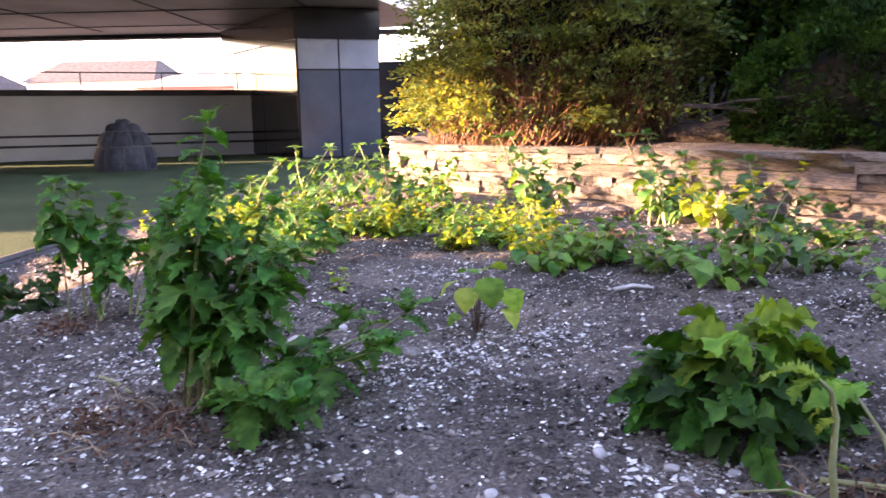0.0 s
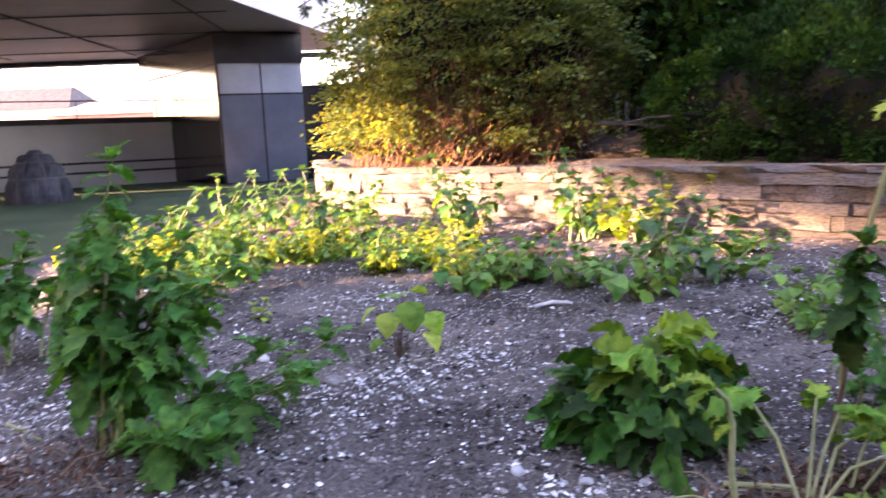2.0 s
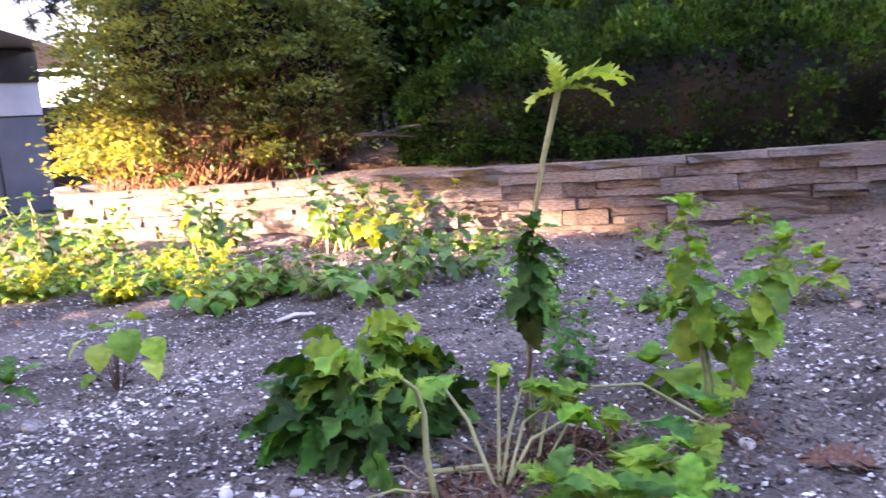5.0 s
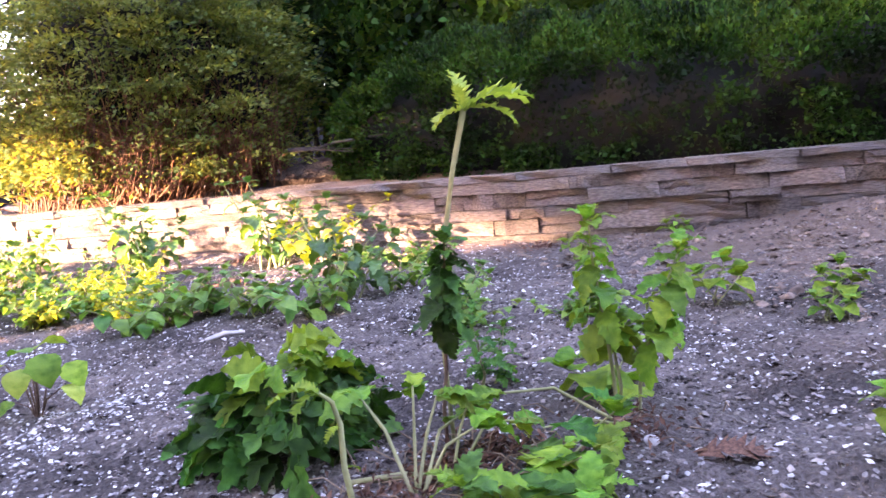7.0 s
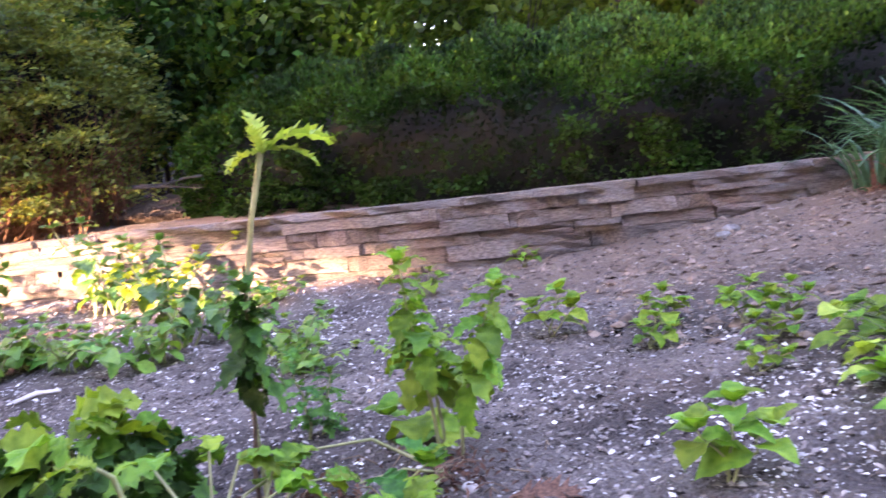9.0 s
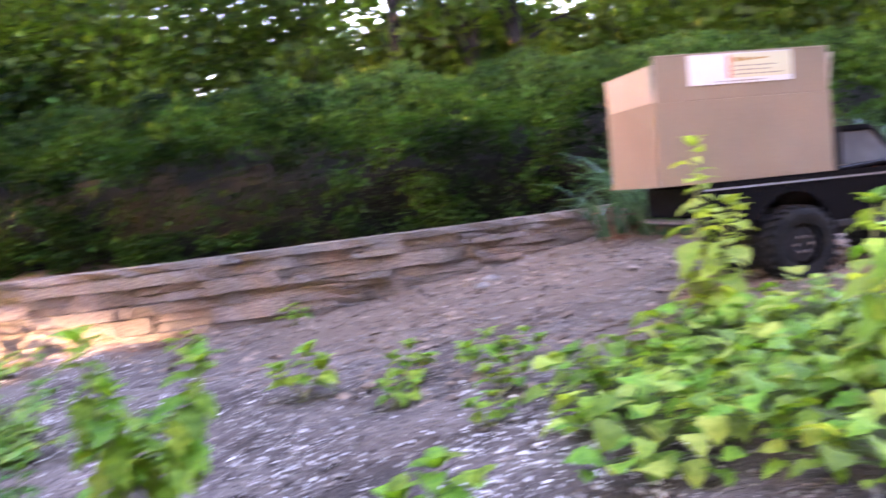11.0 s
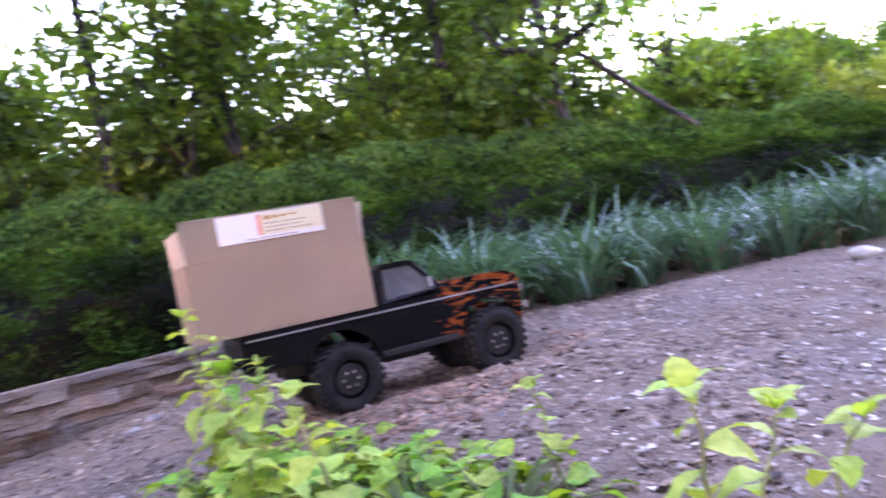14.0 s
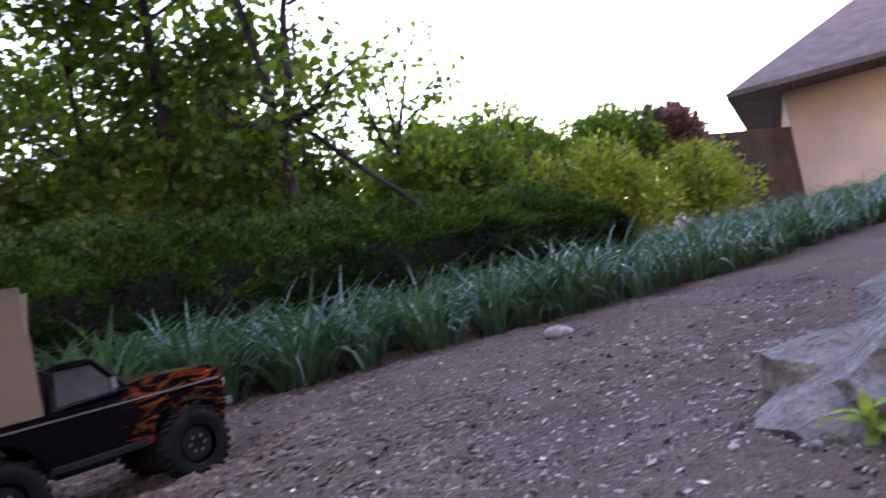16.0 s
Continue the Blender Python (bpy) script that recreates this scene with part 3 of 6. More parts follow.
def build_wall():
    bm = bmesh.new()
    total = sum(math.hypot(b[0] - a[0], b[1] - a[1]) for a, b in zip(WALL, WALL[1:]))
    front, back = [], []
    for i in range(61):
        p, d = along(total * i / 60)
        n = Vector((-d.y, d.x, 0))
        front.append(p + n * 0.035)
        back.append(p + n * 0.16)
    prism(bm, [(p.x, p.y) for p in front] + [(p.x, p.y) for p in back[::-1]], -0.15, WALL_TOP - 0.03)
    wall = tagged(part("wall_ledge_stone", bm, M_MORTAR), "low curved retaining wall of stacked ledge stone", "wall", kind="structure")
    kinds = [stone_mesh(s) for s in range(7)]
    rng = random.Random(5)
    z = -0.09
    heights = [0.058, 0.05, 0.062, 0.045, 0.06, 0.048, 0.03]
    for row, h in enumerate(heights):
        d = 0.05 + rng.uniform(0, 0.1)
        cap = row == len(heights) - 1
        while d < total - 0.05:
            l = rng.uniform(0.11, 0.38) if not cap else rng.uniform(0.2, 0.45)
            p, t = along(d + l / 2)
            n = Vector((-t.y, t.x, 0))
            deep = 0.10 if cap else 0.06
            proud = rng.uniform(-0.006, 0.018) + (0.008 if cap else 0)
            hh = h * rng.uniform(0.95, 1.03)
            two = not cap and rng.random() < 0.42
            for k in range(2 if two else 1):
                st = new("stone", rng.choice(kinds))
                st.parent = wall
                f = 0.5 if two else 1.0
                c = p + n * (deep / 2 - proud + (rng.uniform(-0.006, 0.008) if two else 0))
                c.z = z + h * (0.5 if not two else 0.25 + 0.5 * k)
                st.matrix_basis = Matrix.LocRotScale(c, Euler((0, 0, math.atan2(t.y, t.x) + rng.uniform(-0.02, 0.02))), (l * 0.988, deep, hh * f * 0.972))
            d += l + 0.0008
        z += h
    return wall


build_wall()


# ---- deck, parapet, pillar and overhang ----
DECK = -0.15


def build_deck():
    bm = bmesh.new()
    pts = [(-14, -10), (-1.74, -10), (-1.74, 3.6), (-1.66, 4.6), (-1.3, 5.6), (-0.9, 6.2), (-0.5, 6.6), (0.6, 7.5), (3, 11), (3, 13.5), (-14, 13.5)]
    prism(bm, pts, DECK - 0.06, DECK)
    tagged(part("deck_turf", bm, M_TURF), "flat green artificial turf laid on the terrace", "turf", kind="structure")
    t = Tubes(6)
    edge = [(-1.74, -3), (-1.74, 0), (-1.74, 2.2), (-1.74, 3.6), (-1.66, 4.6), (-1.3, 5.6), (-0.9, 6.2), (-0.52, 6.6)]
    for off, z in ((0.0, DECK + 0.03), (0.03, DECK + 0.012)):
        t.add([(x + off, y, z) for x, y in edge], [0.022] * len(edge))
    tagged(new("edging", t.mesh("edging", M_EDGE)), "black plastic edging between turf and planting bed", "edging", kind="structure")


build_deck()


def build_parapet():
    # it runs from the pillar's dark side out to the west
    line = pose(-3.62, 12.62, 0, 0, 0, 26.0)
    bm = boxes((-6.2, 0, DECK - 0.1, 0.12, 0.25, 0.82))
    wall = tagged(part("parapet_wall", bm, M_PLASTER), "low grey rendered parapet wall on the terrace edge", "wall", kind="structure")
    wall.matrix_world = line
    bm = boxes((-6.2, -0.05, 0.82, 0.1, 0.30, 0.91), bevel=0.01)
    tagged(part("parapet_coping", bm, M_COPING), "dark coping along the parapet", "coping", kind="structure").matrix_world = line
    for z in (0.05, 0.20):
        bm = boxes((-6.2, -0.025, z, 0.1, -0.003, z + 0.035))
        tagged(part("trim", bm, M_COPING), "dark horizontal reveal on the parapet", "trim", kind="structure").matrix_world = line
    # unseen walls added to shape the low sun and the pillar's reflection
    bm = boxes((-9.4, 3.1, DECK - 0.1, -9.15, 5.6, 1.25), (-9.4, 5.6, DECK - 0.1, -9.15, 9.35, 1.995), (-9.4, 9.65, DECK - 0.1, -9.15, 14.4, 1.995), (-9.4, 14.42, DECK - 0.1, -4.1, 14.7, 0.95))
    tagged(part("sun_screen_west", bm, M_PLASTER), "unseen grey walls added to shape the low sun", "wall", kind="structure")
    # unseen wall added to keep the low sun off the near half of the bed
    bm = boxes((-9.6, -14, DECK - 0.1, -9.2, 1.22, 4.2), (-9.6, 1.22, DECK - 0.1, -9.2, 3.1, 0.6), (-9.6, 1.22, 1.70, -9.2, 1.85, 4.2), (-9.6, 1.85, 1.74, -9.2, 2.18, 4.2), (-9.6, 2.18, 1.82, -9.2, 2.95, 4.2), (-9.6, 2.95, 2.0, -9.2, 4.05, 4.2))
    tagged(part("sun_block_west", bm, M_PLASTER), "unseen grey wall added to block the low sun", "wall", kind="structure")
    # unseen dark wall added to cut the sky light from the south
    bm = boxes((-9.6, -7.6, -0.3, 7.0, -7.2, 7.5))
    tagged(part("sky_block_south", bm, M_SKYBLOCK), "unseen dark wall added to cut low sky light", "wall", kind="structure")
    t = Tubes(6)
    t.add([(-6.15, 0.12, 1.18), (-0.1, 0.12, 1.18)], [0.012, 0.012])
    rail = tagged(new("handrail", t.mesh("handrail", M_COPING)), "thin dark metal rail above the parapet", "railing")
    rail.matrix_world = line
    for i in range(6):
        p = Tubes(6).add([(-6.1 + i * 1.18, 0.12, 0.90), (-6.1 + i * 1.18, 0.12, 1.18)], [0.01, 0.01])
        part("post", p.mesh("post", M_COPING), M_COPING, rail)


build_parapet()


def build_pillar():
    pil = tagged(new("pillar"), "metal-clad blue-grey building pillar on the turf", "pillar", kind="structure")
    a, b, c = (-2.44, 11.0), (-1.30, 11.35), (-4.10, 13.3)
    d = (b[0] + c[0] - a[0], b[1] + c[1] - a[1])
    part("core", prism(bmesh.new(), [a, b, d, c], DECK - 0.1, 1.98), M_PANELD, pil)

    def cladding(p, q, n, levels, m, gap=0.012):
        p, q = Vector((*p, 0)), Vector((*q, 0))
        t = (q - p).normalized()
        out = Vector((t.y, -t.x, 0)) * 0.02
        for i in range(n):
            for z0, z1 in zip(levels, levels[1:]):
                s, e = p + (q - p) * (i / n) + t * gap, p + (q - p) * ((i + 1) / n) - t * gap
                bm = bmesh.new()
                prism(bm, [(s.x + out.x, s.y + out.y), (e.x + out.x, e.y + out.y), (e.x, e.y), (s.x, s.y)], z0 + gap, z1 - gap)
                part("panel", bm, m, pil)

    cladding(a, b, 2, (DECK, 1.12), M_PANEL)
    # upper panels are painted paler to stand for reflected sky
    cladding(a, b, 2, (1.12, 1.95), M_PANEL_SKY)
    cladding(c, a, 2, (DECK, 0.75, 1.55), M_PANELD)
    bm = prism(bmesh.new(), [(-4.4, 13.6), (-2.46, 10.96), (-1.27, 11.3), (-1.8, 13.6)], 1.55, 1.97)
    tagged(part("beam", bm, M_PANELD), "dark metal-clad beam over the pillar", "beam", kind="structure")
    bm = boxes((-1.6, 11.6, DECK - 0.1, 6.0, 11.9, 1.25))
    tagged(part("wall_dark", bm, M_PANELD), "dark metal screen wall beside the pillar", "wall", kind="structure")


build_pillar()


def build_overhang():
    bm = prism(bmesh.new(), [(-9.2, 4.0), (-7.2, 4.0), (-3.4, 7.0), (-1.7, 8.7), (-0.86, 11.9), (-0.86, 13.7), (-9.2, 14.6)], 2.0, 2.35)
    tagged(part("ceiling_overhang", bm, M_SOFFIT), "pale panelled underside of the building's overhang", "ceiling", kind="structure")
    bm = prism(bmesh.new(), [(-9.2, 4.05), (-7.2, 4.05), (-3.5, 7.05), (-1.8, 8.8), (-0.92, 11.9), (-0.92, 13.6), (-9.2, 14.5)], 2.354, 13.0)
    tagged(part("wall_upper_storeys", bm, M_PLASTER), "plain upper storeys of the building over the overhang", "wall", kind="structure")
    # unseen block added to keep the sun off the trees and house
    bm = boxes((-16, -14, 4.204, -9.2, 14.5, 13.0))
    tagged(part("sun_block_upper_west", bm, M_PLASTER), "unseen mass added high in the west to block the sun", "wall", kind="structure")
    bm = bmesh.new()
    for i in range(4):
        box(bm, -8.6 + i * 2.1, 8.6, 1.988, -8.57 + i * 2.1, 13.5, 1.999)
    for i in range(3):
        box(bm, -9.0, 9.4 + i * 1.7, 1.988, -1.9, 9.43 + i * 1.7, 1.9975)
    tagged(part("trim", bm, M_JOINT), "dark joints between soffit panels", "trim", kind="structure")
    bm = boxes((-9.2, 14.0, 1.93, -1.0, 14.3, 1.999))
    tagged(part("trim", bm, M_COPING), "dark outer edge of the overhang", "trim", kind="structure")


build_overhang()


def build_dome():
    dome = tagged(new("stone_dome"), "dark igloo-shaped dome of fitted stones on the turf", "dome")
    rng = random.Random(8)
    bm = bmesh.new()
    bmesh.ops.create_uvsphere(bm, u_segments=24, v_segments=12, radius=0.95)
    bmesh.ops.delete(bm, geom=[v for v in bm.verts if v.co.z < -0.1], context="VERTS")
    part("shell", bm, M_JOINT, dome, smooth=True)
    rows = [(0, 28, 9), (30, 52, 8), (54, 72, 5), (74, 90, 3)]
    for lo, hi, n in rows:
        off = rng.uniform(0, 60)
        for i in range(n):
            bm = bmesh.new()
            a0, a1 = radians(off + 360 * i / n + 2), radians(off + 360 * (i + 1) / n - 2)
            grid = []
            for j in range(4):
                e = radians(lo + (hi - lo) * j / 3)
                grid.append([bm.verts.new(Vector((math.cos(a0 + (a1 - a0) * k / 4) * math.cos(e), math.sin(a0 + (a1 - a0) * k / 4) * math.cos(e), math.sin(e))) *
                                          (1.0 + rng.uniform(-0.012, 0.012) - (0.04 if j in (0, 3) or k in (0, 4) else 0))) for k in range(5)])
            for j in range(3):
                for k in range(4):
                    bm.faces.new((grid[j][k], grid[j][k + 1], grid[j + 1][k + 1], grid[j + 1][k]))
            bmesh.ops.remove_doubles(bm, verts=bm.verts, dist=1e-4)
            part("stone", bm, M_DOME, dome)
    dome.matrix_world = Matrix.LocRotScale((-4.06, 8.85, DECK), None, (0.36, 0.36, 0.60))


build_dome()


# ---- town beyond the parapet ----
def town_house(x, y, w, d, h, material, label, roof=0.0):
    house = tagged(new("building"), label, "building")
    house.location = (x, y, -6)
    part("wall", boxes((-w / 2, 0, 0, w / 2, d, h)), material, house)
    if roof:
        bm = bmesh.new()
        prism(bm, [(-w / 2 - 0.4, -0.4), (w / 2 + 0.4, -0.4), (w / 2 + 0.4, d + 0.4), (-w / 2 - 0.4, d + 0.4)], h, h + roof)
        for v in bm.verts:
            if v.co.z > h + 0.01:
                v.co.x *= 0.75
                v.co.y = d / 2 + (v.co.y - d / 2) * 0.1
        part("roof", bm, M_ROOF if material is M_WHITEWALL else M_PINKWALL, house)
    n, k = max(2, int(w / 2.6)), max(2, int(h / 3))
    for i in range(n):
        for j in range(k):
            cx, cz = -w / 2 + w * (i + 0.5) / n, 1.2 + (h - 1) * j / k
            win = part("window", boxes((cx - 0.55, -0.06, cz, cx + 0.55, 0.02, cz + 1.3)), M_WHITEWALL, house)
            part("pane", boxes((cx - 0.45, -0.09, cz + 0.1, cx + 0.45, -0.062, cz + 1.2)), M_WINDOW, win)


town_house(-21, 62, 14, 10, 9.2, M_PINKWALL, "red-brick building far beyond the parapet", 1.2)
town_house(-36, 70, 12, 10, 10.2, M_WHITEWALL, "pale rendered house far beyond the parapet", 2.2)
town_house(-52, 66, 15, 10, 9.4, M_WHITEWALL, "pale town house in the hazy distance", 2.0)
town_house(-44, 95, 20, 12, 12.5, M_WHITEWALL, "long pale apartment block in the distance", 0)
town_house(-10, 90, 18, 12, 10.5, M_WHITEWALL, "pale distant building behind the pillar", 1.5)


# ---- shrubs, hedge and trees ----
def shrub_with_stems(name, cx, cy, z0, rx, ry, h, label, n_stem, n_leaf, leaf, material, seed, bare=0.28, base=0.45, lean=(0, 0)):
    """A multi-stemmed shrub: bare twigs low down, leaves thick on the outside."""
    rng = np.random.default_rng(seed)
    shrub = tagged(new(name), label, "shrub")
    shrub.location = (cx, cy, z0)
    t = Tubes(4)
    tips = []
    for i in range(n_stem):
        a, r = rng.uniform(0, 6.283), math.sqrt(rng.uniform(0, 1))
        bx, by = math.cos(a) * r * rx * base, math.sin(a) * r * ry * base
        a += rng.normal(0, 0.5)
        ex, ey = math.cos(a) * r * rx * rng.uniform(0.8, 1.0) + lean[0] * h, math.sin(a) * r * ry * rng.uniform(0.8, 1.0) + lean[1] * h
        ez = h * (1 - 0.35 * r ** 3) * rng.uniform(0.75, 1.0)
        pts = []
        for k in range(5):
            f = k / 4
            g = f ** 0.8
            pts.append((bx + (ex - bx) * g + rng.normal(0, 0.035) * f, by + (ey - by) * g + rng.normal(0, 0.035) * f, ez * f ** 1.05))
        t.add(pts, [0.0040, 0.0033, 0.0027, 0.002, 0.0012])
        tips.append(pts)
        for _ in range(5):
            k = rng.integers(0, 3)
            p = Vector(pts[k]).lerp(Vector(pts[k + 1]), rng.uniform(0.2, 1.0))
            q = p + Vector((rng.normal(0, 0.11), rng.normal(0, 0.11), rng.uniform(0.03, 0.2)))
            t.add([p, (p + q) / 2 + Vector(rng.normal(0, 0.012, 3)), q], [0.0026, 0.002, 0.0011])
            tips.append([p, p, (p + q) / 2, q, q])
    tagged(part("branchwork", t.mesh("branchwork", M_TWIG), M_TWIG, shrub, "reddish bare twigs"), kind="stuff")
    # leaves along the upper stems, and thick sprays on an uneven outer shell
    T = np.array([[list(p) for p in s] for s in tips])
    n_in = n_leaf // 3
    idx, f = rng.integers(0, len(T), n_in), rng.uniform(bare, 1.0, n_in) ** 0.8 * 3.999
    k = f.astype(int)
    u = (f - k)[:, None]
    P = T[idx, k] * (1 - u) + T[idx, k + 1] * u
    P = P + rng.normal(0, 0.05, P.shape)
    out = P * np.array((1 / rx, 1 / ry, 0.4 / h)) + np.array((0, 0, 0.35))
    keep = P[:, 2] > bare * h * 0.75 * (1 + 0.3 * np.sin(P[:, 0] * 9))
    nc = int(n_leaf / 150)
    a, e = rng.uniform(0, 6.283, nc), np.arcsin(rng.uniform(-0.45, 1.0, nc))
    lump = rng.uniform(0.86, 1.06, nc)
    C = np.stack((np.cos(a) * np.cos(e) ** 0.6 * rx * lump, np.sin(a) * np.cos(e) ** 0.6 * ry * lump, h * (0.40 + 0.56 * np.sin(e) * lump)), -1)
    C[:, 0] += lean[0] * C[:, 2]
    kk = rng.integers(0, nc, n_leaf - n_in)
    # each spray is a flat pad that leans outwards and hangs a little
    D = rng.normal(0, 1, (n_leaf - n_in, 3)) * np.array((0.075, 0.075, 0.014))
    D[:, 2] -= 0.35 * np.hypot(D[:, 0], D[:, 1]) * rng.uniform(-0.2, 1.0, nc)[kk]
    S = C[kk] + D
    So = D * 8 + C[kk] * np.array((0.6 / rx, 0.6 / ry, 0.0)) + np.array((0, 0, 0.25))
    # low on the front, away from the sunny end, the twigs stand bare
    bald = (S[:, 2] < 0.44 * h) & (S[:, 0] > -0.35 * rx) & (rng.uniform(0, 1, len(S)) < 0.85)
    ok = (S[:, 2] > 0.05) & ~bald
    keep &= ~((P[:, 2] < 0.40 * h) & (P[:, 0] > -0.35 * rx) & (rng.uniform(0, 1, len(P)) < 0.75))
    P, out = np.concatenate((P[keep], S[ok])), np.concatenate((out[keep], So[ok]))
    part("foliage", leaf_cloud("foliage", P, out, leaf, material, rng, 0.26, 0.45), material, shrub)
    # near-black shell under the leaves stands in for the crown's inner shade
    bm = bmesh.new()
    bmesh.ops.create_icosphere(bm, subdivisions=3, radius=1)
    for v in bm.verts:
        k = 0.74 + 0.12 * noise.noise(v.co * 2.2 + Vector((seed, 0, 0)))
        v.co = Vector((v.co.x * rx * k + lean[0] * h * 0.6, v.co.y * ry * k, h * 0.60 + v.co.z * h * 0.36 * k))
    part("interior", bm, M_SHADE, shrub, "near-black shell painting in the shade inside the crown")
    return shrub


shrub_with_stems("shrub", 0.53, 4.82, 0.17, 0.86, 0.72, 1.45, "tall rounded garden shrub with red-brown twigs behind the wall", 480, 66000, 0.033, M_BUSH, 31, 0.10, 0.85, (0.13, 0))
shrub_with_stems("shrub", 0.98, 4.62, 0.18, 0.42, 0.5, 1.15, "dense twiggy shrub growing against its neighbour", 120, 24000, 0.033, M_BUSH, 32, 0.2, 0.75)

HEDGE = [(1.95, 4.55), (2.2, 4.0), (2.5, 3.45), (2.95, 2.95), (3.55, 2.4), (4.2, 1.75), (4.85, 1.0), (5.42, 0.15), (5.8, -0.6), (6.05, -1.25)]


HK = np.arange(len(HEDGE), dtype=float)
HF = np.linspace(0, len(HEDGE) - 1, 400)
HS = np.stack([np.convolve(np.pad(np.interp(HF, HK, [p[k] for p in HEDGE]), 30, "reflect", reflect_type="odd"), np.ones(61) / 61, "valid") for k in (0, 1)], -1)
HD = np.gradient(HS, axis=0)
HD = HD / np.linalg.norm(HD, axis=1)[:, None]


def hedge_at(f):
    """Point on the hedge's middle line, and the direction across it."""
    f = np.clip(np.asarray(f, float), 0, 1) * 399
    k = np.arange(400)
    p = np.stack([np.interp(f, k, HS[:, c]) for c in (0, 1)], -1)
    d = np.stack([np.interp(f, k, HD[:, c]) for c in (0, 1)], -1)
    return p, np.stack((-d[..., 1], d[..., 0]), -1)


def hedge_shape(f, a):
    """Outer surface of the clipped hedge: f along it, a from the front foot (0) over the top to the back foot (1)."""
    p, n = hedge_at(f)
    a = np.asarray(a, float)
    width = np.interp(a, (0, 0.3, 0.38, 0.72, 0.86, 1), (-0.56, -0.70, -0.58, 0.3, 0.58, 0.62))
    high = np.interp(a, (0, 0.3, 0.38, 0.72, 0.86, 1), (0.0, 0.46, 0.60, 0.97, 0.92, 0.0))
    end = np.sqrt(np.clip(np.minimum(f, 1 - f) / 0.05, 0.02, 1))
    lump = 1 + 0.035 * np.sin(f * 60 + 4 * np.asarray(a)) + 0.03 * np.sin(f * 140 + 9 * np.asarray(a))
    slope = 0.90 - 0.25 * smooth(0.55, 1.0, f)
    z = 0.17 + high * slope * end * lump
    x = p[..., 0] + n[..., 0] * width * end * lump
    y = p[..., 1] + n[..., 1] * width * end * lump
    return np.stack((x, y, z), -1)


def build_hedge():
    rng = np.random.default_rng(41)
    hedge = tagged(new("hedge"), "long dark green clipped hedge above the stone wall", "hedge")
    # near-black inner shell, added as painted shade behind the leaves
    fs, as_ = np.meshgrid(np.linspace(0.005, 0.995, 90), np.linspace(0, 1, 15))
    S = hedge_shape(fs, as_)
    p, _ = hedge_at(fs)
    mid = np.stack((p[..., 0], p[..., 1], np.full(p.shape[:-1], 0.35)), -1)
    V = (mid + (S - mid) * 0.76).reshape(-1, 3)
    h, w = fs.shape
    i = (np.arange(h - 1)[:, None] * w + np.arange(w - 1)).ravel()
    part("interior", np_mesh("interior", V, np.stack((i, i + 1, i + w + 1, i + w), -1), M_SHADE), M_SHADE, hedge, "near-black shell painting in the shade inside the hedge")
    n = 170000
    f, a = rng.uniform(0, 1, n), rng.uniform(0.0, 0.8, n)
    S = hedge_shape(f, a)
    p, nn = hedge_at(f)
    mid = np.stack((p[:, 0], p[:, 1], np.full(n, 0.4)), -1)
    out = S - mid
    out /= np.linalg.norm(out, axis=1)[:, None]
    lump = grain(f * 8, a * 2.2, 0.17) + 0.6 * grain(f * 8 + 3, a * 2.2, 0.085)
    S = S + out * (0.075 * lump + rng.normal(-0.02, 0.03, n))[:, None]
    keep = np.where(a < 0.36, (lump > 0.16) | (rng.uniform(0, 1, n) < 0.13), (lump > -0.4) | (rng.uniform(0, 1, n) < 0.6))
    # fresh: top leaves given the lighter colour that paints in sky light
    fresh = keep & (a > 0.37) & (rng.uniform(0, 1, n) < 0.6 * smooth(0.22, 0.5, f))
    base_tone = keep & ~fresh
    part("foliage", leaf_cloud("foliage", S[base_tone], out[base_tone] + np.array((0, 0, 0.3)), 0.028, M_HEDGE, rng, 0.34, 0.55), M_HEDGE, hedge)
    part("new_growth", leaf_cloud("new_growth", S[fresh] + np.array((0, 0, 0.008)), out[fresh] + np.array((0, 0, 0.6)), 0.028, M_HEDGE_LIT, rng, 0.30, 0.5), M_HEDGE_LIT, hedge, "lighter leaves painting sky light onto the clipped top")


build_hedge()


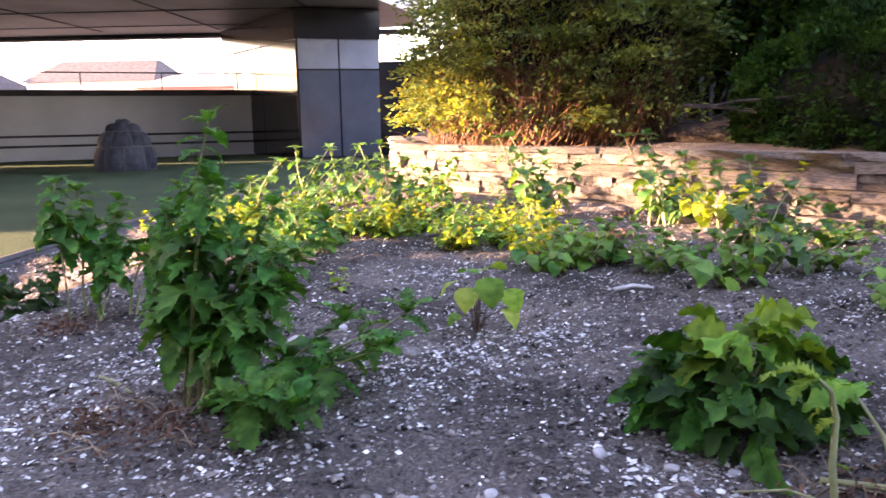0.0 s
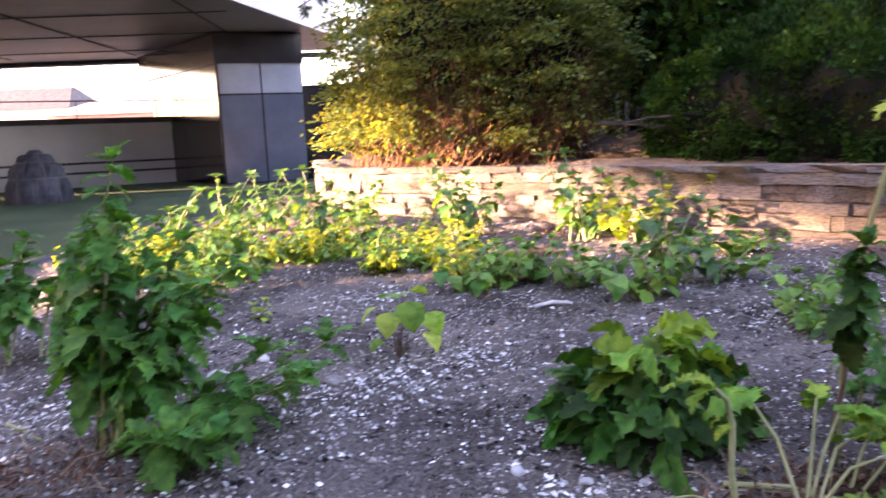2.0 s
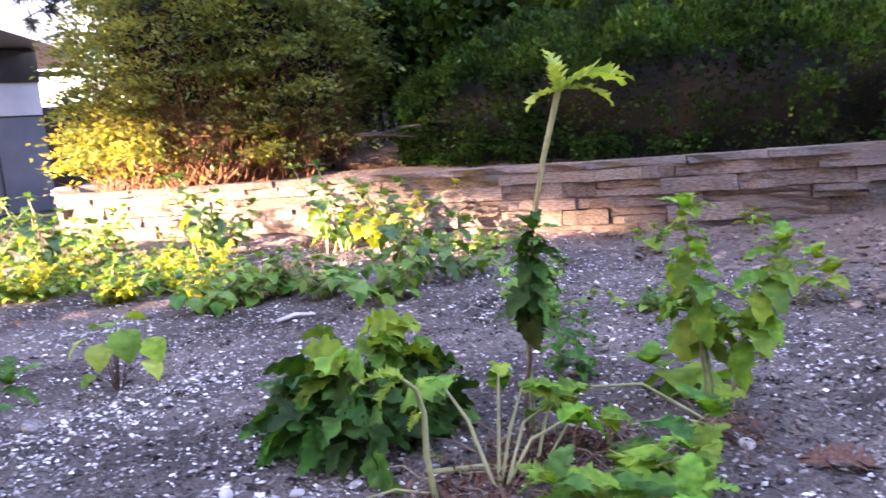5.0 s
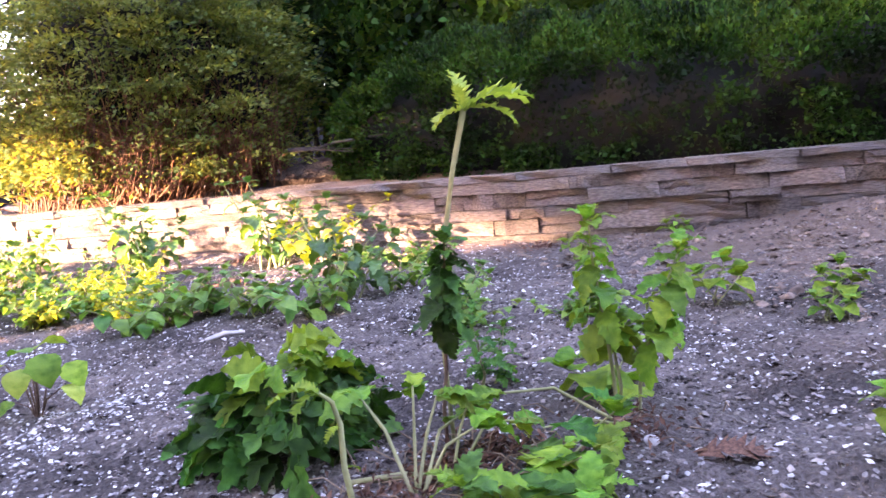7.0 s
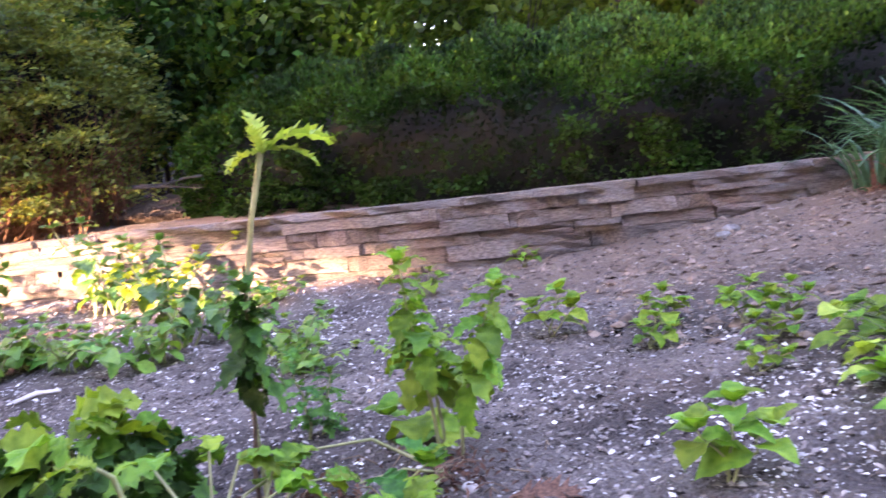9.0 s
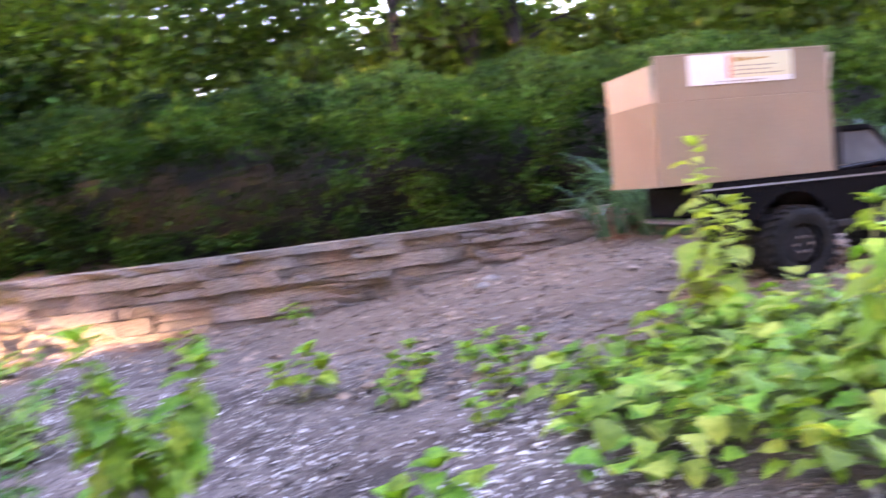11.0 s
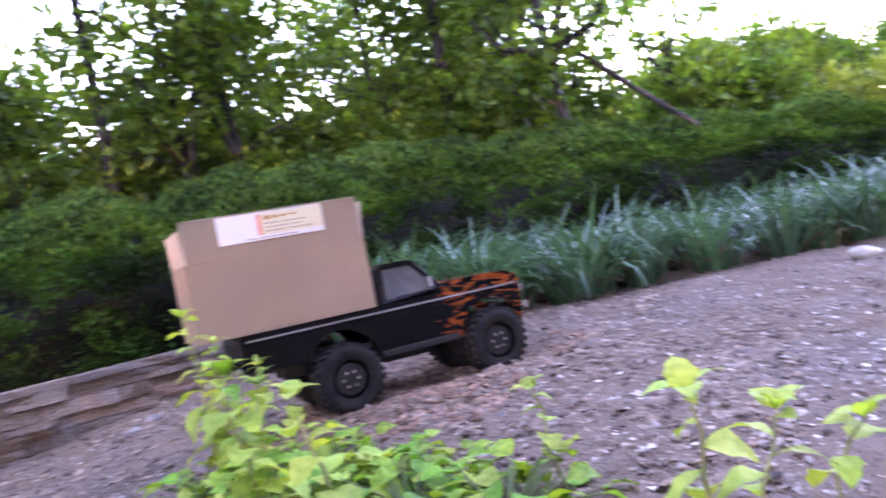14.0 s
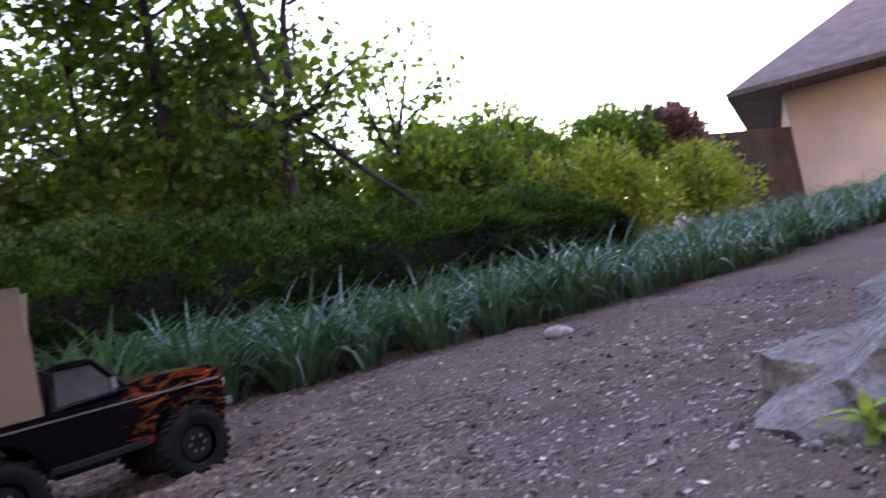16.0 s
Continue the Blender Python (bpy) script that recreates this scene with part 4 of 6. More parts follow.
def tree(x, y, h, seed, label, lean=(0.0, 0.0), n_leaf=3500, crown=1.0, leaf=0.066, low=0.45, r0=0.048, forks=(), limbs=11):
    """A tapered trunk with limbs and a loose crown. forks: (start as a share of the trunk, then the run to the tip) of heavy limbs."""
    rng = np.random.default_rng(seed)
    tr = tagged(new("tree"), label, "tree", "trees behind the hedge")
    tr.location = (x, y, 0.2)
    t = Tubes(7)
    trunk = [Vector((lean[0] * f * h + 0.05 * math.sin(3 * f + seed), lean[1] * f * h + 0.05 * math.sin(2.5 * f + seed * 2), h * f * 0.8)) for f in np.linspace(0, 1, 8)]
    t.add(trunk, [r0 * (1 - 0.72 * f) for f in np.linspace(0, 1, 8)])
    ends = []
    for f, dx, dy, dz in forks:
        p, run = trunk[int(f * 7)], Vector((dx, dy, dz))
        kink = Vector((rng.normal(0, 0.04), rng.normal(0, 0.04), 0.03))
        pts = [p, p + run * 0.3 + kink, p + run * 0.65 - kink * 0.5, p + run]
        t.add(pts, [r0 * 0.62, r0 * 0.5, r0 * 0.36, r0 * 0.16])
        for _ in range(4):
            g = pts[1].lerp(pts[3], rng.uniform(0.2, 1.0))
            e = g + Vector((rng.normal(0, 0.16), rng.normal(0, 0.16), rng.uniform(0.05, 0.28)))
            t.add([g, (g + e) / 2 + Vector((0.01, 0.01, 0)), e], [r0 * 0.2, r0 * 0.14, r0 * 0.06])
            ends += [e]
    for i in range(limbs):
        f = rng.uniform(low, 1.0)
        p = trunk[int(f * 7)]
        a, l = rng.uniform(0, 6.283), crown * rng.uniform(0.45, 1.0) * (1.15 - 0.5 * f)
        q = p + Vector((math.cos(a) * l, math.sin(a) * l, l * rng.uniform(0.3, 1.0)))
        m = (p + q) / 2 + Vector((0, 0, 0.08 * l))
        r = r0 * (0.42 - 0.2 * f)
        t.add([p, m, q], [r, r * 0.65, r * 0.3])
        ends += [m, q]
        for _ in range(3):
            g = m.lerp(q, rng.uniform(0, 1))
            e = g + Vector((rng.normal(0, 0.22), rng.normal(0, 0.22), rng.normal(0.08, 0.16))) * crown
            t.add([g, (g + e) / 2, e], [r * 0.4, r * 0.28, r * 0.12])
            ends += [e, e]
    part("trunk", t.mesh("trunk", M_BARK), M_BARK, tr)
    E = np.array([list(e) for e in ends])
    idx = rng.integers(0, len(E), n_leaf)
    off = rng.normal(0, 1, (n_leaf, 3)) * np.array((0.15, 0.15, 0.07)) * crown
    P = E[idx] + off
    part("crown", leaf_cloud("crown", P, off * 2 + np.array((0, 0, -0.1)), leaf, M_TREE, rng, 0.36, 0.7), M_TREE, tr)
    return tr


TALL = "tall tree with an unseen high crown added to shade the hedge"
LEAFY = "slender leafy garden tree standing behind the hedge"
tree(5.44, 0.68, 2.1, 50, "dark forked tree with sparse leaves behind the hedge", (0.0, 0.0), 1300, 0.8, 0.074, 0.6, 0.062,
     ((0.84, 0.05, 0.14, 1.5), (0.84, 0.06, -0.3, 1.3), (0.72, -0.05, -0.42, 0.32), (0.72, 0.0, 0.4, 0.35)), 4)
tree(6.2, 1.22, 2.6, 51, "thin dark tree with a few leafy twigs behind the hedge", (0.02, 0.0), 2200, 0.8, 0.078, 0.55, 0.045, ((0.6, 0.1, 0.2, 0.9),), 8)
tree(7.7, 0.42, 2.6, 52, "thin forked tree with sparse leaves behind the bushes", (0.0, -0.05), 700, 0.8, 0.078, 0.7, 0.042, ((0.7, 0.0, -0.25, 1.0), (0.7, 0.0, 0.3, 0.9)), 4)
# the three high crowns are unseen, added to shade the hedge below
tree(3.0, 5.2, 5.2, 55, TALL, (0.0, -0.04), 9000, 1.9, 0.09, 0.66, 0.075, (), 20)
tree(4.55, 3.75, 5.2, 56, TALL, (-0.04, -0.04), 9000, 1.9, 0.09, 0.66, 0.06, (), 20)
tree(6.05, 1.75, 5.2, 57, TALL, (-0.05, -0.05), 8000, 1.8, 0.09, 0.68, 0.06, (), 18)
tree(5.15, 2.95, 3.4, 53, LEAFY, (-0.02, 0.03), 2400, 1.0, 0.084, 0.5, 0.05, ((0.3, -0.25, 0.35, 1.6),), 11)
tree(4.85, 3.15, 3.3, 54, "slender leaning tree with yellow-green leaves behind the hedge", (-0.03, 0.04), 2200, 1.0, 0.084, 0.5, 0.055, ((0.3, 0.1, -0.2, 1.5),), 11)
for i, (x, y, h, n) in enumerate(((7.3, 1.9, 2.8, 4200), (6.1, 2.4, 3.2, 4600), (6.6, 4.4, 3.4, 4800), (4.6, 4.7, 2.9, 3600), (3.7, 5.4, 2.8, 3600), (5.4, 6.2, 3.4, 4500), (2.9, 6.3, 3.2, 7000), (4.2, 7.6, 3.6, 4500), (1.6, 6.9, 2.8, 8000), (7.6, 3.3, 3.4, 4600))):
    tree(x, y, h, 60 + i, LEAFY, (0.02 * (-1) ** i, 0.01), int(n * 0.72), 1.0, 0.084, 0.4, 0.042, (), 12)

# pine behind the tall shrub, whose boughs hang out past it
def pine():
    rng = np.random.default_rng(68)
    tr = tagged(new("pine_tree"), "dark pine with drooping boughs behind the tall shrub", "tree")
    tr.location = (0.35, 6.6, 0.2)
    t = Tubes(7).add([(0, 0, 0), (0.02, 0, 1.0), (0.0, 0.02, 2.0), (0.02, 0, 3.0)], [0.06, 0.05, 0.035, 0.015])
    P, O = [], []
    boughs = [(3.0, 1.05, 1.55, -0.18), (2.75, 1.1, 1.75, -0.2), (3.3, 0.95, 1.75, -0.25)] + [(rng.uniform(0, 6.28), rng.uniform(0.5, 0.95), rng.uniform(1.3, 2.8), rng.uniform(-0.3, 0.05)) for _ in range(16)]
    for a, l, z, fall in boughs:
        end = Vector((math.cos(a) * l, math.sin(a) * l, z + fall))
        mid = Vector((math.cos(a) * l * 0.5, math.sin(a) * l * 0.5, z + 0.06))
        t.add([(0, 0, z), mid, end], [0.016, 0.01, 0.004])
        for _ in range(11):
            f = rng.uniform(0.35, 1.0)
            g = mid.lerp(end, f * 2 - 1) if f > 0.5 else Vector((0, 0, z)).lerp(mid, f * 2)
            e = g + Vector((rng.normal(0, 0.12), rng.normal(0, 0.12), rng.normal(-0.02, 0.06)))
            t.add([g, e], [0.004, 0.002])
            for _ in range(70):
                q = g.lerp(e, rng.uniform(0.2, 1.05))
                P.append(list(q))
                O.append(list((e - g).normalized() * 0.7))
    part("trunk", t.mesh("trunk", M_BARK), M_BARK, tr)
    part("crown", leaf_cloud("crown", np.array(P), np.array(O), 0.07, M_NEEDLE, rng, 0.035, 0.6), M_NEEDLE, tr)


pine()

# prop that stays the first tree
prop = Tubes(6).add([(5.5, 0.6, 1.52), (5.55, 0.25, 1.15), (5.6, -0.15, 0.75)], [0.02, 0.02, 0.02])
tagged(new("tree_stake", prop.mesh("tree_stake", M_BARK)), "slanting wooden stake propping up a tree trunk", "stake")


def round_bush(name, x, y, z, rx, ry, rz, n, leaf, material, label, seed):
    rng = np.random.default_rng(seed)
    bush = tagged(new(name), label, "shrub")
    bush.location = (x, y, z)
    t = Tubes(4)
    for i in range(16):
        a, r = rng.uniform(0, 6.283), rng.uniform(0.2, 0.8)
        t.add([(0.05 * math.cos(a), 0.05 * math.sin(a), -0.1), (rx * r * 0.5 * math.cos(a), ry * r * 0.5 * math.sin(a), rz * 0.6), (rx * r * math.cos(a), ry * r * math.sin(a), rz * 1.3)], [0.018, 0.012, 0.005])
    tagged(part("branchwork", t.mesh("branchwork", M_BARK), M_BARK, bush), kind="stuff")
    c = rng.normal(0, 1, (26, 3))
    c = c / np.linalg.norm(c, axis=1)[:, None] * np.array((rx, ry, rz)) * rng.uniform(0.45, 0.8, (26, 1))
    c[:, 2] = np.abs(c[:, 2]) + rz * 0.4
    k = rng.integers(0, 26, n)
    d = rng.normal(0, 1, (n, 3))
    d = d / np.linalg.norm(d, axis=1)[:, None]
    P = c[k] + d * np.array((rx, ry, rz)) * (0.36 * rng.uniform(0.5, 1.1, (n, 1)))
    part("foliage", leaf_cloud("foliage", P, d + np.array((0, 0, 0.3)), leaf, material, rng, 0.34, 0.6), material, bush)
    return bush


round_bush("bush", 8.4, -1.35, 0.12, 1.0, 0.9, 0.9, 9000, 0.06, M_YBUSH, "golden-leaved rounded bush beyond the hedge end", 71)
round_bush("bush", 9.2, -2.6, 0.1, 0.85, 0.8, 0.75, 6000, 0.06, M_YBUSH, "low golden bush in front of a wall", 72)
round_bush("bush", 10.5, -2.0, 0.9, 0.7, 0.7, 0.72, 8000, 0.07, M_TREE, "rounded green bush beside a red-leaved one", 76)
round_bush("bush", 10.6, -2.75, 0.9, 0.55, 0.55, 0.66, 7000, 0.07, M_RBUSH, "reddish-leaved rounded bush by the house", 73)
round_bush("bush", 9.4, -0.6, 0.6, 1.1, 1.1, 1.1, 11000, 0.075, M_TREE, "tall rounded green bush beyond the hedge", 74)
round_bush("bush", 9.3, 0.55, 0.6, 1.0, 1.0, 1.05, 10000, 0.075, M_TREE, "broad rounded green bush under open sky", 77)
round_bush("bush", 7.6, 0.0, 0.4, 0.8, 0.8, 0.85, 9000, 0.075, M_TREE, "leafy green bush under the trees", 75)
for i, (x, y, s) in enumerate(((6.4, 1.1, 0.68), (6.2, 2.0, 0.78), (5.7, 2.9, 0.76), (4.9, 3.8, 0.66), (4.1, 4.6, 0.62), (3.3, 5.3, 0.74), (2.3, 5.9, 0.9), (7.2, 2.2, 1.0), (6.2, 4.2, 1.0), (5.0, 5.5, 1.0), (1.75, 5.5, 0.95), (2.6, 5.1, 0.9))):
    # the two western bushes take the dark hedge leaf: shade painted into the gap
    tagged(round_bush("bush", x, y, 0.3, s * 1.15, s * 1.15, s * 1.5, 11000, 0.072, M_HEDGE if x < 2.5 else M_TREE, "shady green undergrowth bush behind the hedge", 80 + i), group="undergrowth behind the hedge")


# dead branches and a rock between the shrubs
def debris():
    bm = bmesh.new()
    bmesh.ops.create_icosphere(bm, subdivisions=3, radius=1)
    for v in bm.verts:
        k = 1 + 0.3 * noise.noise(v.co * 1.5)
        v.co = Vector((v.co.x * 0.5 * k, v.co.y * 0.36 * k, v.co.z * 0.17 * k))
    ob = part("rock", bm, M_DIRT, None)
    ob.matrix_world = pose(1.68, 4.46, 0.24)
    tagged(ob, "dark brown rock in the shade between the shrubs", "rock")
    rng = random.Random(9)
    for i in range(7):
        a = rng.uniform(0, 6.28)
        c = Vector((1.55 + rng.uniform(-0.22, 0.22), 4.04 + rng.uniform(-0.15, 0.1), 0.38 + rng.uniform(0, 0.10)))
        d = Vector((math.cos(a), math.sin(a), rng.uniform(-0.1, 0.25))) * rng.uniform(0.12, 0.3)
        t = Tubes(5).add([c - d, c + Vector((0, 0, 0.01)), c + d], [0.007, 0.006, 0.003])
        tagged(new("branch", t.mesh("branch", M_BARK)), "dead grey branch lying behind the wall", "branch", group="dead branches")


debris()


# ---- strap-leaved clumps ----
def strap_clump(seed, n=48, material=None, short=1.0):
    rng = np.random.default_rng(seed)
    V, F = [], []
    for _ in range(n):
        a, r = rng.uniform(0, 6.283), 0.10 * math.sqrt(rng.uniform(0, 1))
        l, bend, w = short * rng.uniform(0.24, 0.46), rng.uniform(0.7, 2.6), rng.uniform(0.006, 0.0105)
        el = rng.uniform(0.95, 1.5)
        p = np.array((math.cos(a) * r, math.sin(a) * r, 0.0))
        side = np.array((-math.sin(a), math.cos(a), 0.0))
        o, k = len(V), 6
        for j in range(k):
            f = j / (k - 1)
            ww = w * (1 - 0.9 * f ** 2.5)
            up = np.array((0, 0, 1.0)) * w * 0.3
            V += [p - side * ww + up, p, p + side * ww + up]
            e = el - bend * f ** 1.3
            p = p + np.array((math.cos(a) * math.cos(e), math.sin(a) * math.cos(e), math.sin(e))) * l / (k - 1)
        for j in range(k - 1):
            F += [(o + 3 * j, o + 3 * j + 1, o + 3 * j + 4, o + 3 * j + 3), (o + 3 * j + 1, o + 3 * j + 2, o + 3 * j + 5, o + 3 * j + 4)]
    me = np_mesh("foliage" if material is None else "withered_base", V, F, material or M_STRAP)
    me.polygons.foreach_set("use_smooth", [True] * len(me.polygons))
    return me


def strap_bed():
    meshes = [strap_clump(s) for s in range(5)]
    dry = [strap_clump(s, 9, M_DRY, 0.45) for s in range(20, 23)]
    rng = random.Random(17)
    front = [(3.02, 1.42), (2.95, 1.05), (2.92, 0.72), (3.02, 0.45), (3.3, 0.15), (3.62, -0.15), (3.9, -0.55), (4.15, -1.0), (4.5, -1.5), (4.9, -2.05), (5.4, -2.7), (6.1, -3.5), (6.9, -4.4)]
    for i, ((x0, y0), (x1, y1)) in enumerate(zip(front, front[1:])):
        l = math.hypot(x1 - x0, y1 - y0)
        nx, ny = -(y1 - y0) / l, (x1 - x0) / l
        rows = 9 if i > 5 else 6 if i > 2 else 4
        for r in range(rows):
            for k in range(max(2, int(l / 0.17))):
                f = (k + rng.random()) / max(2, int(l / 0.17))
                x, y = x0 + (x1 - x0) * f + nx * (0.06 + r * 0.17), y0 + (y1 - y0) * f + ny * (0.06 + r * 0.17)
                ob = new("strap_leaf_clump")
                part("foliage", rng.choice(meshes), M_STRAP, ob)["kind"] = "stuff"
                part("withered_base", rng.choice(dry), M_DRY, ob, "brown withered leaf bases")["kind"] = "stuff"
                s = rng.uniform(0.8, 1.1) * (0.8 if i > 6 else 1.0)
                ob.matrix_world = Matrix.LocRotScale((x, y, lie1(x, y) - 0.005), Euler((0, 0, rng.uniform(0, 6.28))), (s, s, s))
                tagged(ob, "arching blue-green strap-leaved clump in front of the hedge", "plant", group="strap-leaved border plants")


strap_bed()


# ---- house at the far end ----
def build_house():
    house = tagged(new("house"), "cream rendered house with a dark hipped roof", "house")
    house.matrix_world = pose(14.58, -5.73, 0, 0, 0, -19)
    part("wall", boxes((0, -13, -0.6, 8, 0, 2.05)), M_HOUSE, house)
    bm = bmesh.new()
    lo = [bm.verts.new(p) for p in ((-1.14, 0.81, 2.06), (12, 0.81, 2.06), (12, -14.5, 2.06), (-1.14, -14.5, 2.06))]
    mid = [bm.verts.new(p) for p in ((-1.14, 0.81, 2.16), (12, 0.81, 2.16), (12, -14.5, 2.16), (-1.14, -14.5, 2.16))]
    top = [bm.verts.new(p) for p in ((5.75, -3.5, 5.0), (5.75, -8.0, 5.0))]
    bm.faces.new(lo[::-1])
    for i in range(4):
        bm.faces.new((lo[i], lo[(i + 1) % 4], mid[(i + 1) % 4], mid[i]))
    bm.faces.new((mid[0], mid[1], top[0]))
    bm.faces.new((mid[1], mid[2], top[1], top[0]))
    bm.faces.new((mid[2], mid[3], top[1]))
    bm.faces.new((mid[3], mid[0], top[0], top[1]))
    bmesh.ops.recalc_face_normals(bm, faces=bm.faces)
    part("roof", bm, M_ROOF, house)
    part("gutter", boxes((-1.21, -14.5, 2.06, -1.14, 0.81, 2.14), (-1.18, 0.81, 2.06, 12, 0.88, 2.14)), M_COPING, house)
    door = part("door", boxes((-0.03, -3.4, 0.0, 0.0, -1.85, 1.95)), M_COPING, house)
    part("door_handle", boxes((-0.08, -2.0, 0.9, -0.03, -1.96, 1.02), bevel=0.008), M_CHROME, door)
    bm2 = prism(bmesh.new(), [(14.45, -5.7), (12.0, -3.56), (12.14, -3.42), (14.56, -5.52)], -0.3, 1.42)
    tagged(part("wall_garden", bm2, M_DARKWALL), "dark garden wall beside the house", "wall", kind="structure")


build_house()


# ---- herbs in the bed ----
def leaf_mesh(name, kind, material, seed=0):
    """One leaf along +x from its stalk, arched, with its own outline; 1 long."""
    rng = random.Random(seed)
    st = {"lobed": 17, "broad": 13, "ovate": 7, "spear": 6, "toothed": 14}[kind]
    V, F = [], []
    for j in range(st + 1):
        f = j / st
        if kind == "lobed":
            w = 0.30 * math.sin(math.pi * min(1, 0.08 + 0.92 * f)) ** 0.7 * (1.0 if j % 2 else 0.36) * (1 - 0.25 * f) + 0.010
        elif kind == "broad":
            w = 0.36 * math.sin(math.pi * min(1, 0.06 + 0.94 * f ** 0.85)) ** 0.75 * (1.0 if j % 4 in (1, 2) else 0.62) * (1 - 0.15 * f) + 0.010
        elif kind == "toothed":
            w = 0.36 * math.sin(math.pi * f ** 0.7) ** 0.8 * (1.0 if j % 2 else 0.72) * (0.78 if j in (5, 6, 9) else 1.0) + 0.008
        elif kind == "ovate":
            w = 0.36 * math.sin(math.pi * f ** 0.72) ** 0.85 * (1 + (0.06 if j % 2 else -0.04)) + 0.006
        else:
            w = 0.17 * math.sin(math.pi * f ** 0.8) + 0.006
        arch = 0.10 * math.sin(math.pi * f) - 0.22 * f * f
        ruffle = 0.05 * math.sin(j * 2.1 + seed) if kind == "lobed" else 0.07 * math.sin(j * 1.7 + seed) if kind == "broad" else 0.025 * math.sin(j * 1.9 + seed)
        sw = 0.45 if kind == "lobed" and j % 2 else 0.3 if kind == "toothed" and j % 2 else 0.0
        if kind == "toothed":
            arch -= 0.16 * f * f + 0.3 * w
            ruffle = 0.045 * math.sin(j * 1.3 + seed)
        x = f - 0.06 * f * f
        V += [(x + sw * w, w * rng.uniform(0.9, 1.1), arch + w * 0.18 + ruffle), (x, 0, arch), (x + sw * w, -w * rng.uniform(0.9, 1.1), arch + w * 0.18 - ruffle)]
    for j in range(st):
        a = 3 * j
        F += [(a, a + 1, a + 4, a + 3), (a + 1, a + 2, a + 5, a + 4)]
    me = np_mesh(name, V, F, material)
    me.polygons.foreach_set("use_smooth", [True] * len(me.polygons))
    return me


LOBED = [leaf_mesh("leaf", "lobed", M_LEAF, s) for s in range(4)]
LOBEDD = [leaf_mesh("leaf", "broad", M_LEAFD, s) for s in range(4)]
LOBEDF = [leaf_mesh("leaf", "broad", M_LEAFB, s) for s in range(4)]
LOBEDK = [leaf_mesh("leaf", "lobed", M_LEAFD, s + 5) for s in range(4)]
LOBEDG = [leaf_mesh("leaf", "lobed", M_LEAFB, s + 9) for s in range(4)]
TOOTHED = [leaf_mesh("leaf", "toothed", M_LEAF, s) for s in range(5)]
TOOTHEDF = [leaf_mesh("leaf", "toothed", M_LEAFB, s + 3) for s in range(4)]
TOOTHEDD = [leaf_mesh("leaf", "toothed", M_LEAFD, s + 6) for s in range(4)]
LOBEDY = [leaf_mesh("leaf", "lobed", M_LEAFY, s) for s in range(3)]
OVATE = [leaf_mesh("leaf", "ovate", M_LEAFB, s) for s in range(4)]
OVATEY = [leaf_mesh("leaf", "ovate", M_LEAFY, s) for s in range(4)]
SPEARY = [leaf_mesh("leaf", "spear", M_LEAFY, s) for s in range(3)]


def joined(parent, leaves, material):
    """All leaves of a small far herb as one foliage part."""
    V, F, o = [], [], 0
    for me, m in leaves:
        co = np.empty(len(me.vertices) * 3, np.float32)
        me.vertices.foreach_get("co", co)
        co = co.reshape(-1, 3)
        m3 = np.array(m)
        V.append(co @ m3[:3, :3].T + m3[:3, 3])
        f = np.empty(len(me.loops), np.int32)
        me.loops.foreach_get("vertex_index", f)
        F.append(f.reshape(-1, 4) + o)
        o += len(co)
    me = np_mesh("foliage", np.concatenate(V), np.concatenate(F), material)
    me.polygons.foreach_set("use_smooth", [True] * len(me.polygons))
    return part("foliage", me, material, parent)


def put_leaf(parent, meshes, rng, p, yaw, pitch, size, roll=0.0, wide=1.0):
    m = Matrix.LocRotScale(p, Euler((roll, -pitch, yaw), "XYZ"), (size, size * wide, size))
    if isinstance(parent, list):
        parent.append((rng.choice(meshes), m))
        return
    ob = new("leaf", rng.choice(meshes))
    ob.parent = parent
    ob.matrix_basis = m


def herb(name, x, y, stems, label, meshes, seed, leaf, per, category="plant", droop=0.35, stem_mat=None, wide=1.0, start=0.15, group="", join=None):
    """A leafy herb. stems: (dx, dy, height, tip dx, tip dy) in metres from its foot."""
    rng = random.Random(seed)
    stem_mat = stem_mat or M_STEM
    plant = tagged(new(name), label, category, group)
    plant.location = (x, y, lie1(x, y) - 0.003)
    bunch = [] if join else plant
    for dx, dy, h, tx, ty in stems:
        pts = []
        for k in range(6):
            f = k / 5
            g = f ** 1.4
            pts.append(Vector((dx + tx * g + rng.uniform(-1, 1) * 0.006, dy + ty * g + rng.uniform(-1, 1) * 0.006, h * f)))
        r = 0.0021 + 0.0045 * h
        st = part("stem", Tubes(6).add(pts, [r, r * 0.9, r * 0.8, r * 0.7, r * 0.55, r * 0.35]).mesh("stem", stem_mat), stem_mat, plant)
        yaw = rng.uniform(0, 6.28)
        for i in range(per):
            f = start + (1 - start) * (i + 0.5) / per
            k = min(4, int(f * 5))
            p = pts[k].lerp(pts[k + 1], f * 5 - k)
            yaw += 2.4 + rng.uniform(-0.4, 0.4)
            s = leaf * rng.uniform(0.7, 1.15) * (1.05 - 0.5 * max(0, f - 0.55) / 0.45)
            put_leaf(bunch, meshes, rng, p, yaw, rng.uniform(-droop, 0.35) - 0.25 * (1 - f) + 0.5 * max(0, f - 0.8), s, rng.uniform(-0.35, 0.35), wide)
        for i in range(4):
            put_leaf(bunch, meshes, rng, pts[5], yaw + i * 1.6, rng.uniform(0.3, 1.0), leaf * 0.55, 0, wide)
    if join:
        joined(plant, bunch, join)
    return plant


